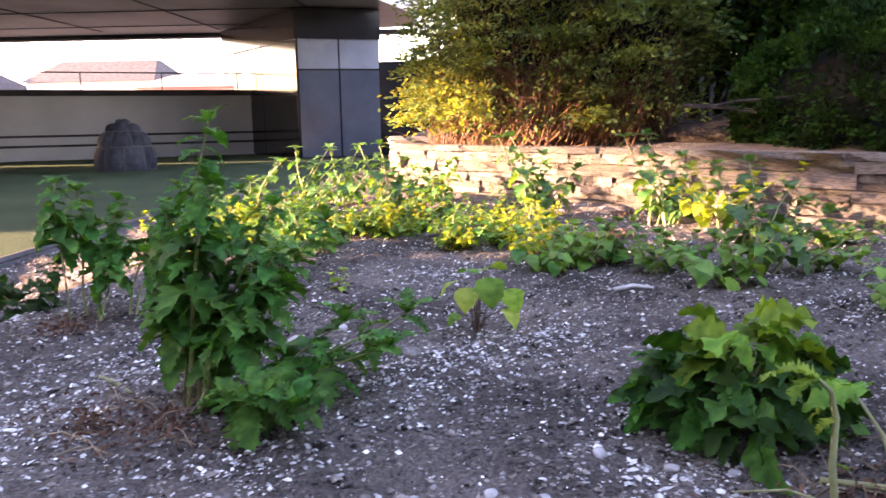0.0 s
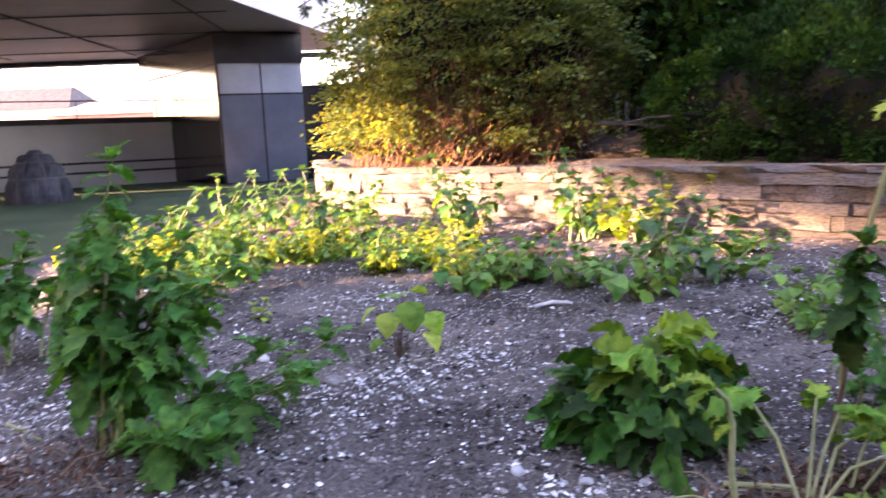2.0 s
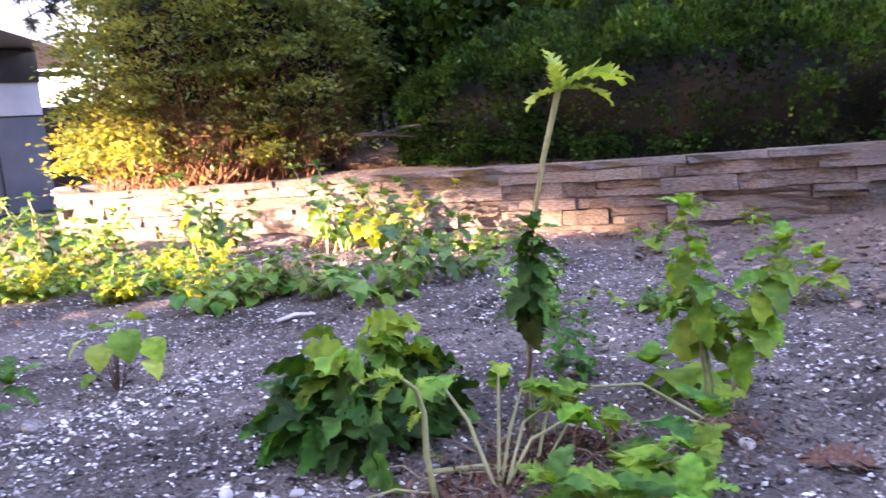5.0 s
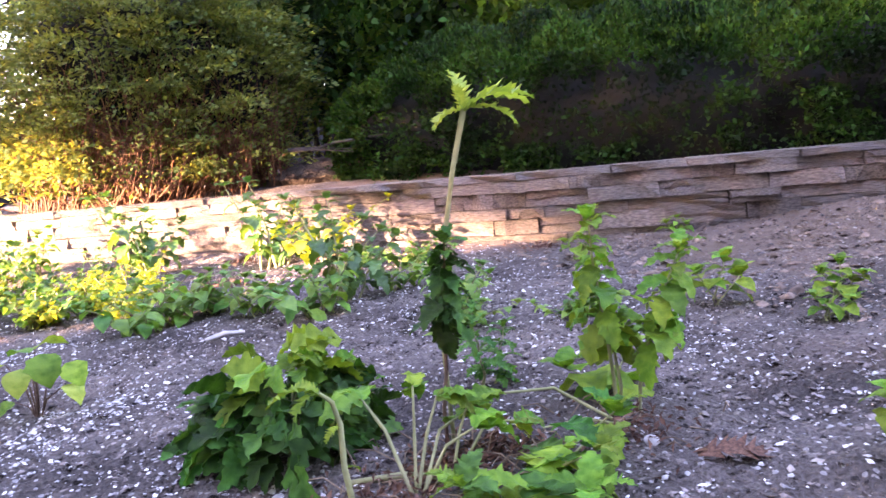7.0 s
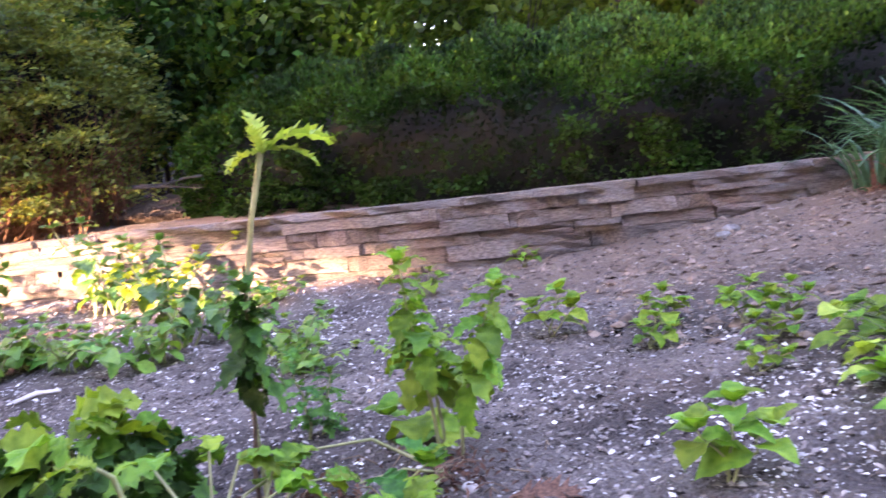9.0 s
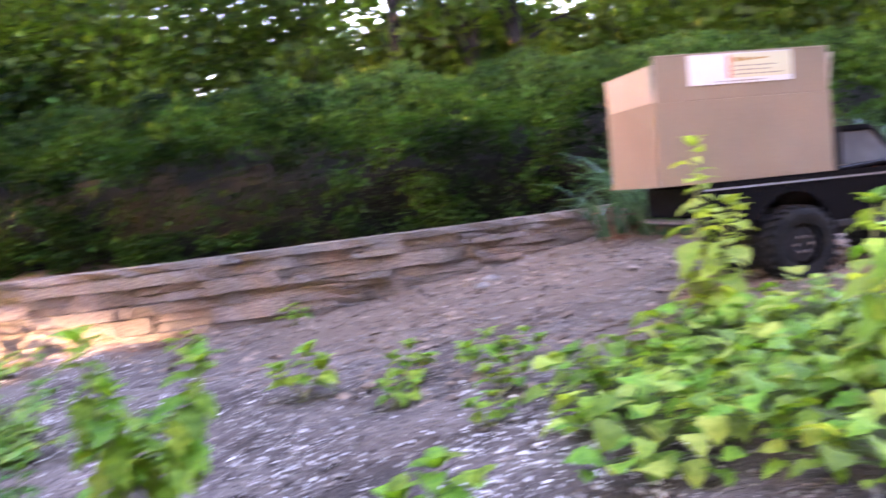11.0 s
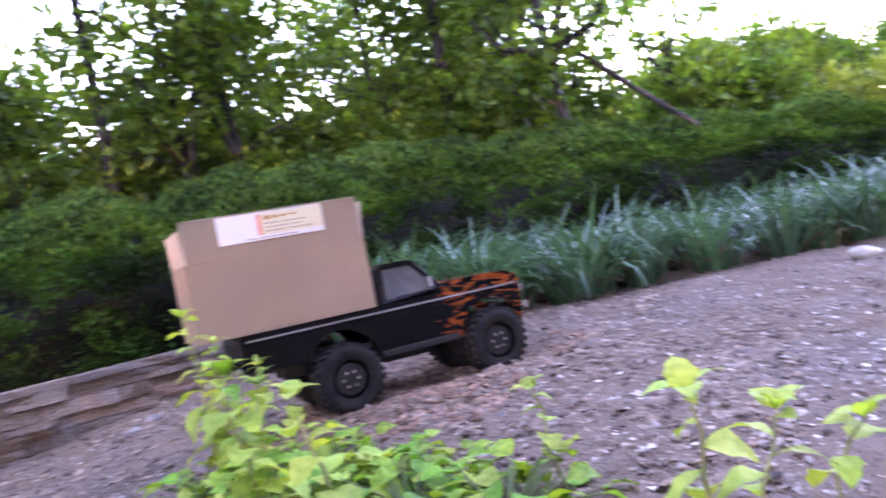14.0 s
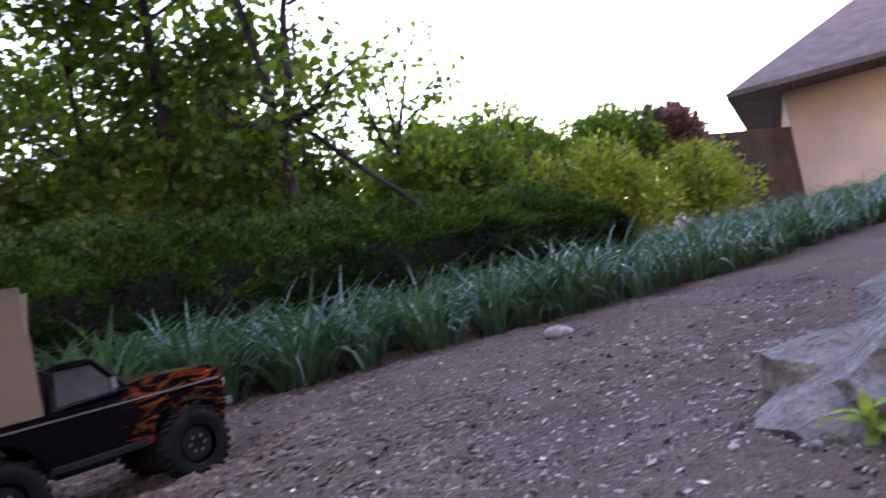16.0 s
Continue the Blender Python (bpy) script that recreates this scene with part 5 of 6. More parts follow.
# tall leafy herb that stands nearest
herb("tall_herb", -0.30, 1.07, [(0.0, 0.0, 0.41, 0.045, 0.02), (0.015, 0.01, 0.32, 0.02, 0.04), (0.01, 0.02, 0.29, 0.11, 0.03), (-0.01, 0.01, 0.28, -0.02, 0.04),
     (0.03, 0.0, 0.27, 0.17, 0.03), (0.02, -0.02, 0.24, 0.13, -0.02), (0.0, 0.02, 0.22, -0.07, 0.04), (0.02, 0.0, 0.20, 0.08, 0.05)],
     "tall bushy dark green herb with deeply lobed leaves", TOOTHED + TOOTHED + LOBED, 1, 0.066, 36, droop=0.75, wide=1.0, start=0.36)
herb("sprawling_herb", -0.22, 1.10, [(0.0, 0.0, 0.12, 0.14, 0.02), (0.02, 0.02, 0.11, 0.21, 0.08), (0.0, -0.02, 0.07, 0.07, -0.13), (0.02, 0.0, 0.09, 0.19, -0.01), (0.02, -0.02, 0.06, 0.02, -0.14), (0.0, -0.02, 0.05, 0.10, -0.12)],
     "low sprawling herb with long feathered leaves on the soil", LOBED + TOOTHED + LOBED, 2, 0.098, 11, droop=0.7)
herb("tall_herb", -0.74, 1.55, [(0.0, 0.0, 0.29, -0.01, 0.0), (0.05, 0.02, 0.25, 0.06, 0.02), (0.02, 0.03, 0.27, 0.0, 0.02), (0.1, 0.05, 0.27, 0.12, 0.04), (0.07, 0.0, 0.16, 0.04, 0.0), (0.12, 0.04, 0.22, 0.10, 0.03)],
     "clump of tall herbs with bare stems and leafy tops", TOOTHED, 3, 0.07, 22, droop=0.9, start=0.55)
herb("tall_herb", -0.62, 1.95, [(0.0, 0.0, 0.25, 0.02, 0.0), (0.05, 0.02, 0.23, 0.06, 0.02), (-0.05, 0.0, 0.20, -0.02, 0.02)],
     "leafy herb with lobed leaves near the turf edge", TOOTHED, 4, 0.07, 18, droop=0.6, start=0.3)
herb("low_herb", -0.95, 1.68, [(0, 0, 0.10, -0.06, 0.02), (0.05, 0, 0.12, 0.05, 0.03)], "low dark herb beside the turf edge", LOBEDD, 5, 0.07, 14, droop=0.5)

# small sprig in the middle
def heart_sprig():
    rng = random.Random(6)
    plant = tagged(new("sprig"), "small young plant with broad heart-shaped leaves", "plant")
    plant.location = (0.115, 1.47, lie1(0.115, 1.47))
    for tx, ty, tz, yaw, pitch, s, kind in ((-0.035, -0.01, 0.105, 3.5, -0.5, 0.05, 1), (-0.012, -0.02, 0.095, 4.3, -0.9, 0.055, 1), (0.012, 0.0, 0.122, 0.6, 0.1, 0.062, 0), (0.02, -0.02, 0.115, 5.0, -0.9, 0.066, 0),
                                            (0.055, -0.01, 0.088, 5.6, -0.8, 0.055, 0), (0.05, -0.03, 0.055, 5.5, -0.6, 0.05, 1), (-0.03, -0.02, 0.04, 3.6, -0.4, 0.035, 0), (0.0, 0.02, 0.112, 2.4, 0.1, 0.05, 0)):
        t = Tubes(5).add([(tx * 0.1, ty * 0.1, 0), (tx * 0.35, ty * 0.3, tz * 0.55), (tx, ty, tz)], [0.0018, 0.0015, 0.001])
        part("stem", t.mesh("stem", M_DARKSTEM), M_DARKSTEM, plant)
        put_leaf(plant, OVATEY if kind else OVATE, rng, Vector((tx, ty, tz)), yaw, pitch, s, rng.uniform(-0.4, 0.4), 1.25)


heart_sprig()
herb("sprig", -0.22, 1.82, [(0, 0, 0.05, 0.02, 0.0), (0.01, 0.0, 0.04, -0.02, 0.0)], "tiny pale seedling in the soil", OVATEY, 7, 0.035, 4)

# low dark rosette with stalks
def rosette():
    rng = random.Random(12)
    plant = tagged(new("leafy_rosette"), "low dense mound of dark crinkled leaves", "plant")
    plant.location = (0.47, 1.02, lie1(0.47, 1.02))
    for i in range(210):
        a, r = rng.uniform(0, 6.28), math.sqrt(rng.random())
        lump = 1 + 0.22 * math.sin(3 * a + 1) + 0.12 * math.sin(7 * a)
        p = Vector((math.cos(a) * r * 0.105 * lump, math.sin(a) * r * 0.09 * lump, 0.03 + 0.10 * (1 - r * r) * rng.uniform(0.35, 1.25)))
        # top leaves lighter, lower ones darker: the mound's shading put into leaf colour
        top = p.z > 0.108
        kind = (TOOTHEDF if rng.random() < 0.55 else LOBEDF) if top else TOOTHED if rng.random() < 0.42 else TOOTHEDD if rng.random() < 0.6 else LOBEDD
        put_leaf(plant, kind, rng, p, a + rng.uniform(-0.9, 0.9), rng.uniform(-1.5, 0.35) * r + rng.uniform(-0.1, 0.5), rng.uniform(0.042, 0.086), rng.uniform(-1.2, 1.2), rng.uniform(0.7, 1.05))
        if i % 4 == 0:
            t = Tubes(5).add([(0, 0, 0), (p.x * 0.6, p.y * 0.6, p.z * 0.7), tuple(p)], [0.004, 0.0035, 0.002])
            part("stalk", t.mesh("stalk", M_STEM), M_STEM, plant)


rosette()

# tall bare stalk with a tuft, and its drooping neighbour
def tall_stalk():
    rng = random.Random(14)
    plant = tagged(new("tall_stalk_plant"), "tall pale stalk with one lime tuft of leaves", "plant")
    x, y = 0.675, 0.90
    plant.location = (x, y, lie1(x, y))
    pts = [Vector(p) for p in ((-0.012, 0.0, 0.0), (-0.018, -0.01, 0.15), (-0.012, -0.03, 0.28), (0.0, -0.05, 0.37), (0.016, -0.065, 0.445))]
    part("stem", Tubes(7).add(pts, [0.0033, 0.003, 0.003, 0.0033, 0.004]).mesh("stem", M_STEM), M_STEM, plant)
    for yaw, pitch, s in ((0.1, 0.25, 0.10), (3.3, -0.2, 0.055), (1.6, 1.3, 0.06), (3.9, 1.1, 0.04), (-0.2, -0.1, 0.075), (-0.45, 0.3, 0.09), (2.6, -0.3, 0.045)):
        put_leaf(plant, LOBEDY, rng, pts[-1], yaw, pitch, s, rng.uniform(-0.3, 0.3))
    put_leaf(plant, OVATE, rng, pts[1], 3.0, 0.6, 0.03)


tall_stalk()
herb("drooping_herb", 0.645, 0.90, [(0.0, 0.0, 0.285, 0.012, -0.05)], "upright herb with dark leaves hanging limp", TOOTHEDD + LOBEDK + TOOTHED, 15, 0.064, 40, droop=1.25, stem_mat=M_DARKSTEM, start=0.62, wide=0.9)
herb("herb", 0.885, 0.83, [(0.0, 0.0, 0.285, -0.05, -0.03), (0.02, -0.02, 0.23, 0.06, -0.03), (0.01, 0.0, 0.2, 0.0, 0.05)], "upright herb with fresh green lobed leaves", TOOTHEDF + LOBEDF, 16, 0.066, 24, droop=0.8, start=0.45, wide=0.95)
herb("herb", 0.80, 1.08, [(0.0, 0.0, 0.14, -0.02, -0.02), (0.02, 0.0, 0.10, 0.03, 0.0)], "small blue-green herb on bare soil", LOBED, 17, 0.05, 14)
herb("low_herb", 0.66, 0.71, [(0, 0, 0.06, 0.06, -0.06), (0.03, 0.02, 0.07, 0.10, -0.03), (0, -0.02, 0.05, 0.01, -0.1), (-0.03, 0.0, 0.06, -0.06, -0.05)],
     "low spreading plant with large toothed leaves", TOOTHED + LOBEDG + TOOTHEDF, 18, 0.085, 8, droop=0.5, wide=1.05)
herb("low_herb", 0.94, 0.90, [(0, 0, 0.05, -0.08, 0.02), (0, 0, 0.05, 0.05, 0.04)], "low leaves lying flat on the soil", OVATE, 19, 0.08, 5, droop=0.3)


def sprawled_stalks():
    """Fleshy stalks from two feet: some rise to the mound, some lie along the soil. Each: foot, tip and how far its middle bows up."""
    rng = random.Random(21)
    for (ax, ay), (bx, by, bz), bow, r in (((0.555, 0.785), (0.525, 0.845, 0.105), 0.02, 0.0034), ((0.560, 0.785), (0.575, 0.800, 0.125), 0.0, 0.0030), ((0.565, 0.790), (0.610, 0.815, 0.100), 0.012, 0.0032),
                                           ((0.570, 0.785), (0.650, 0.850, 0.055), 0.03, 0.0030), ((0.565, 0.780), (0.630, 0.760, 0.070), 0.02, 0.0028), ((0.615, 0.800), (0.650, 0.815, 0.085), 0.01, 0.0030),
                                           ((0.625, 0.800), (0.700, 0.790, 0.050), 0.03, 0.0026), ((0.862, 0.790), (0.700, 0.860, 0.065), 0.03, 0.0032), ((0.855, 0.785), (0.735, 0.740, 0.004), 0.012, 0.0036),
                                           ((0.860, 0.780), (0.760, 0.705, 0.004), 0.016, 0.0036), ((0.865, 0.785), (0.745, 0.800, 0.020), 0.012, 0.0028), ((0.500, 0.800), (0.400, 0.850, 0.004), 0.012, 0.0022)):
        z0, z1 = lie1(ax, ay), lie1(bx, by)
        t = Tubes(6).add([(ax, ay, z0), ((ax + bx) / 2, (ay + by) / 2, (z0 + z1 + bz) / 2 + bow), (bx, by, z1 + bz)], [r * 0.8, r * 0.7, r * 0.45])
        stalk = tagged(new("stalk", t.mesh("stalk", M_STEM)), "pale fleshy stalk sprawling over the soil", "stalk", group="sprawled stalks")
        if bz > 0.045:
            yaw = math.atan2(by - ay, bx - ax)
            for _ in range(3):
                put_leaf(stalk, LOBEDF + TOOTHEDF, rng, Vector((bx, by, z1 + bz)), yaw + rng.uniform(-1.1, 1.1), rng.uniform(-0.5, 0.3), rng.uniform(0.04, 0.062), rng.uniform(-0.5, 0.5))


sprawled_stalks()


def nodding_sprout():
    rng = random.Random(23)
    x, y = 0.487, 0.795
    plant = tagged(new("sprout"), "pale thick stem with one nodding feathered leaf", "plant")
    plant.location = (x, y, lie1(x, y))
    pts = [Vector(p) for p in ((0.0, 0.0, 0.0), (-0.004, 0.006, 0.05), (-0.002, 0.01, 0.10), (-0.008, 0.012, 0.128), (-0.022, 0.012, 0.142))]
    part("stem", Tubes(7).add(pts, [0.0042, 0.0038, 0.0036, 0.003, 0.002]).mesh("stem", M_STEM), M_STEM, plant)
    for k, yaw, pitch, s in ((4, 3.0, 0.1, 0.062), (4, 3.7, -0.2, 0.05), (4, 2.3, 0.2, 0.045), (3, 0.6, 0.2, 0.035), (2, 3.3, -0.5, 0.028), (1, 0.3, -0.3, 0.025)):
        put_leaf(plant, LOBEDG, rng, pts[k], yaw, pitch, s, rng.uniform(-0.3, 0.3))


nodding_sprout()

# broad-leaved seedlings by the rising ground
for i, (x, y, s) in enumerate(((1.42, 1.20, 1.0), (1.58, 0.84, 0.8), (1.45, 0.95, 0.6), (1.56, 1.02, 0.7), (1.36, 0.66, 0.5), (1.66, 0.80, 0.6), (1.48, 0.72, 0.6), (1.62, 2.02, 0.8), (2.1, 2.1, 0.7), (1.05, 0.50, 0.9))):
    herb("sprig", x, y, [(0, 0, 0.10 * s, 0.03 * s, 0.0), (0.01, 0.0, 0.08 * s, -0.04 * s, 0.02), (0.0, 0.0, 0.07 * s, 0.05 * s, -0.03)],
         "young broad-leaved plant growing in bare soil", OVATE, 30 + i, 0.075 * s, 4, droop=0.25, start=0.5, group="broad-leaved seedlings")

# bright bank of toothed leaves in front of the mound
def leafy_bank():
    rng = random.Random(40)
    rows = [(1.30, 0.36), (1.40, 0.44), (1.52, 0.50), (1.45, 0.30), (1.58, 0.36), (1.68, 0.42), (1.35, 0.20), (1.50, 0.18), (1.62, 0.24), (1.28, 0.08), (1.42, 0.06), (1.56, 0.10), (1.66, 0.12),
            (1.36, -0.08), (1.50, -0.06), (1.30, -0.2), (1.45, -0.2), (1.74, 0.30), (1.60, 0.0)]
    for i, (x, y) in enumerate(rows):
        plant = tagged(new("bank_plant"), "low spreading plant with bright green toothed leaves", "plant", group="bright leafy bank")
        plant.location = (x, y, lie1(x, y))
        t = Tubes(5)
        for k in range(60):
            a, r = rng.uniform(0, 6.28), math.sqrt(rng.random()) * 0.115
            p = Vector((math.cos(a) * r, math.sin(a) * r, rng.uniform(0.015, 0.085) * (1.1 - 3 * r)))
            put_leaf(plant, OVATE if rng.random() < 0.58 else OVATEY if rng.random() < 0.55 else TOOTHEDF, rng, p, a + rng.uniform(-0.9, 0.9), rng.uniform(-0.5, 0.4), rng.uniform(0.026, 0.048), rng.uniform(-0.5, 0.5), 1.1)
            t.add([(0, 0, 0), (p.x * 0.6, p.y * 0.6, p.z * 0.75), tuple(p)], [0.0016, 0.0014, 0.001])
        tagged(part("undergrowth", t.mesh("undergrowth", M_GSTEM), M_GSTEM, plant), kind="stuff")


leafy_bank()
herb("nettle_like_herb", 1.74, 0.47, [(0.0, 0.0, 0.33, -0.05, -0.04), (0.03, 0.0, 0.27, 0.0, -0.02), (-0.01, -0.03, 0.23, -0.04, -0.06), (0.04, -0.02, 0.21, 0.05, -0.03)], "upright lime-green herb with pointed toothed leaves", SPEARY + OVATEY, 61, 0.058, 22, droop=0.5, start=0.15)
herb("nettle_like_herb", 1.46, 0.12, [(0.0, 0.0, 0.27, -0.08, -0.04), (0.02, 0.0, 0.23, 0.03, 0.03)], "upright bright herb with broad pointed leaves", OVATEY + OVATE, 62, 0.06, 18, droop=0.8, start=0.3)
herb("nettle_like_herb", 1.42, -0.03, [(0.0, 0.0, 0.22, -0.06, 0.0)], "thin lime herb with few leaves", OVATEY, 63, 0.06, 6, start=0.45)
herb("nettle_like_herb", 1.56, -0.24, [(0.0, 0.0, 0.14, -0.06, 0.0)], "thin lime-leaved sprig on the stony slope", OVATEY, 64, 0.045, 4, start=0.5)
herb("nettle_like_herb", 1.34, -0.44, [(0.0, 0.0, 0.19, -0.06, 0.0), (0.02, -0.02, 0.14, 0.03, -0.03)], "lime-green sprig with pointed leaves on gravel", SPEARY + OVATEY, 65, 0.06, 5, start=0.5)
herb("nettle_like_herb", 1.46, -0.52, [(0.0, 0.0, 0.10, -0.03, -0.03)], "small lime sprig on gravel", OVATEY, 66, 0.05, 4, start=0.4)
herb("sprig", 1.72, -0.98, [(0.0, 0.0, 0.04, 0.0, 0.03), (0.0, 0.0, 0.04, 0.05, -0.03)], "low grassy sprig by the boulder", SPEARY, 67, 0.08, 4, start=0.3)

# band of herbs across the middle of the bed: a few kinds, repeated
def band():
    protos = []
    for k, (meshes, leaf, hs, lab, jm) in enumerate(((OVATE, 0.06, (0.13, 0.10, 0.09), "low leafy herb in the sunlit band of the bed", M_LEAFBJ),
                                                 (OVATEY, 0.055, (0.15, 0.12, 0.10), "yellow-green leafy herb in the sunlit band", M_LEAFYJ),
                                                 (TOOTHED, 0.066, (0.20, 0.15, 0.12), "lobed-leaved herb in the planting bed", M_LEAFJ),
                                                 (OVATE, 0.055, (0.08, 0.07, 0.07, 0.06), "low ground-covering herb on the soil", M_LEAFBJ))):
        rng = random.Random(70 + k)
        stems = [(rng.uniform(-0.03, 0.03), rng.uniform(-0.03, 0.03), h, rng.uniform(-0.17, 0.17), rng.uniform(-0.17, 0.17)) for h in hs for _ in (0, 1)]
        protos.append(herb("herb", 0, 0, stems, lab, meshes, 75 + k, leaf * 0.85, 9, droop=0.55, start=0.25, group="herbs across the bed", join=jm))
    rng = random.Random(90)
    spots = []
    for _ in range(70):
        spots.append((-0.95 + 1.35 * rng.random() ** 1.2, 2.28 + 0.75 * rng.random() ** 0.8, rng.choice((1, 1, 1, 0, 2, 3, 3)), rng.uniform(0.45, 0.92)))
    for x, y, k, s in ((-0.28, 3.4, 2, 1.5), (-0.1, 3.75, 0, 1.5), (0.36, 3.15, 2, 1.6), (0.83, 2.95, 2, 1.7), (0.95, 2.75, 1, 1.4), (0.30, 2.08, 0, 1.1), (0.42, 2.15, 0, 1.1), (0.52, 2.2, 3, 1.2),
                       (0.6, 2.0, 0, 1.0), (0.72, 1.86, 0, 1.2), (0.82, 1.95, 2, 1.35), (1.0, 2.0, 0, 0.9), (-0.5, 2.2, 3, 1.2), (-0.4, 2.35, 0, 1.1), (-0.65, 3.3, 2, 1.4),
                       (-0.8, 3.0, 2, 1.3), (-0.55, 3.7, 2, 1.3), (0.05, 2.45, 0, 1.0), (1.2, 2.4, 3, 0.9), (1.1, 2.55, 3, 0.8), (0.95, 1.5, 3, 0.8), (1.02, 1.58, 0, 0.9), (1.15, 1.35, 3, 0.6)):
        spots.append((x, y, k, s))
    for i, (x, y, k, s) in enumerate(spots):
        m = Matrix.LocRotScale((x, y, lie1(x, y) - 0.003), Euler((0, 0, rng.uniform(0, 6.28))), None)
        if i < len(protos):
            protos[i].matrix_basis = m
            protos[i].scale = (s, s, s)
        else:
            ob = copy_thing(protos[k], m)
            ob.scale = (s, s, s)


band()


# dry leaves, sticks and litter on the soil
def litter():
    rng = np.random.default_rng(95)
    C = np.array(((-0.42, 1.02), (-0.3, 1.0), (0.50, 0.78), (0.58, 0.80), (0.63, 0.82), (0.69, 0.82), (0.86, 0.77), (1.72, 0.52), (1.62, 0.34), (-0.72, 1.5), (0.6, 2.6), (2.95, 1.25), (3.0, 0.9), (3.3, 0.2), (0.35, 3.55), (0.75, 3.2), (1.05, 2.9), (1.35, 2.6), (1.7, 2.35)))
    k = rng.integers(0, len(C), 3600)
    xy = C[k] + rng.normal(0, 0.05, (3600, 2)) * rng.uniform(0.3, 1.2, (3600, 1))
    P = np.column_stack((xy, lie(xy[:, 0], xy[:, 1]) + rng.uniform(0.001, 0.014, 3600)))
    out = rng.normal(0, 1, (3600, 3)) * np.array((1, 1, 0.7))
    me = leaf_cloud("dry_leaf_litter", P, out, 0.0145, M_DRY, rng, 0.17, 0.5)
    tagged(new("dry_leaf_litter", me), "brown shrivelled leaf litter round the plants", "litter", kind="stuff")
    t = Tubes(4)
    for _ in range(380):
        cx, cy = C[rng.integers(0, len(C))] + rng.normal(0, 0.05, 2)
        a, l, up = rng.uniform(0, 6.283), rng.uniform(0.02, 0.065), rng.uniform(0.0, 0.03)
        ex, ey = cx + math.cos(a) * l, cy + math.sin(a) * l
        z0, z1 = lie1(cx, cy), lie1(ex, ey)
        t.add([(cx, cy, z0 + 0.002), ((cx + ex) / 2, (cy + ey) / 2, (z0 + z1) / 2 + up * 0.8 + 0.004), (ex, ey, z1 + up)], [0.0012, 0.0011, 0.0006])
    tagged(new("straw_litter", t.mesh("straw_litter", M_STRAW)), "thin brown straw and dead stems at the plants' feet", "litter", kind="stuff")
    # sun-dried leaf and pale sticks
    for x0, y0, x1, y1, r, m, lab in ((0.44, 1.80, 0.53, 1.79, 0.006, M_WROCK, "short pale stick lying on the soil"), (-0.50, 1.20, -0.40, 1.10, 0.003, M_STEM, "thin straw stalk leaning on the soil"),
                                      (2.60, 0.75, 2.80, 0.55, 0.006, M_BARK, "grey stick on the stony ground"), (0.5, 0.86, 0.62, 0.78, 0.004, M_STEM, "thin pale stalk on the soil")):
        t = Tubes(6).add([(x0, y0, lie1(x0, y0) + r), ((x0 + x1) / 2, (y0 + y1) / 2 + 0.004, lie1((x0 + x1) / 2, (y0 + y1) / 2) + r * 1.6), (x1, y1, lie1(x1, y1) + r)], [r, r, r * 0.8])
        tagged(new("stick", t.mesh("stick", m)), lab, "stick", group="sticks")
    ob = new("dry_leaf", leaf_mesh("dry_leaf", "lobed", M_DRY, 9))
    ob.matrix_world = Matrix.LocRotScale((0.87, 0.66, lie1(0.87, 0.66) + 0.012), Euler((0.3, 0, -0.5)), (0.10, 0.08, 0.08))
    tagged(ob, "curled brown dead leaf lying on soil", "leaf")


litter()


# ---- model pickup and its carton ----
def side_profile(bm, pts, y0, y1):
    lo = [bm.verts.new((x, y0, z)) for x, z in pts]
    hi = [bm.verts.new((x, y1, z)) for x, z in pts]
    n = len(pts)
    for i in range(n):
        bm.faces.new((lo[i], lo[(i + 1) % n], hi[(i + 1) % n], hi[i]))
    bm.faces.new(lo)
    bm.faces.new(hi[::-1])
    bmesh.ops.recalc_face_normals(bm, faces=bm.faces)
    return bm


def arch(cx, cz, r, n=9):
    return [(cx + r * math.cos(math.pi * (1 - k / (n - 1))), cz + r * math.sin(math.pi * (1 - k / (n - 1)))) for k in range(n)]


WB = 0.375


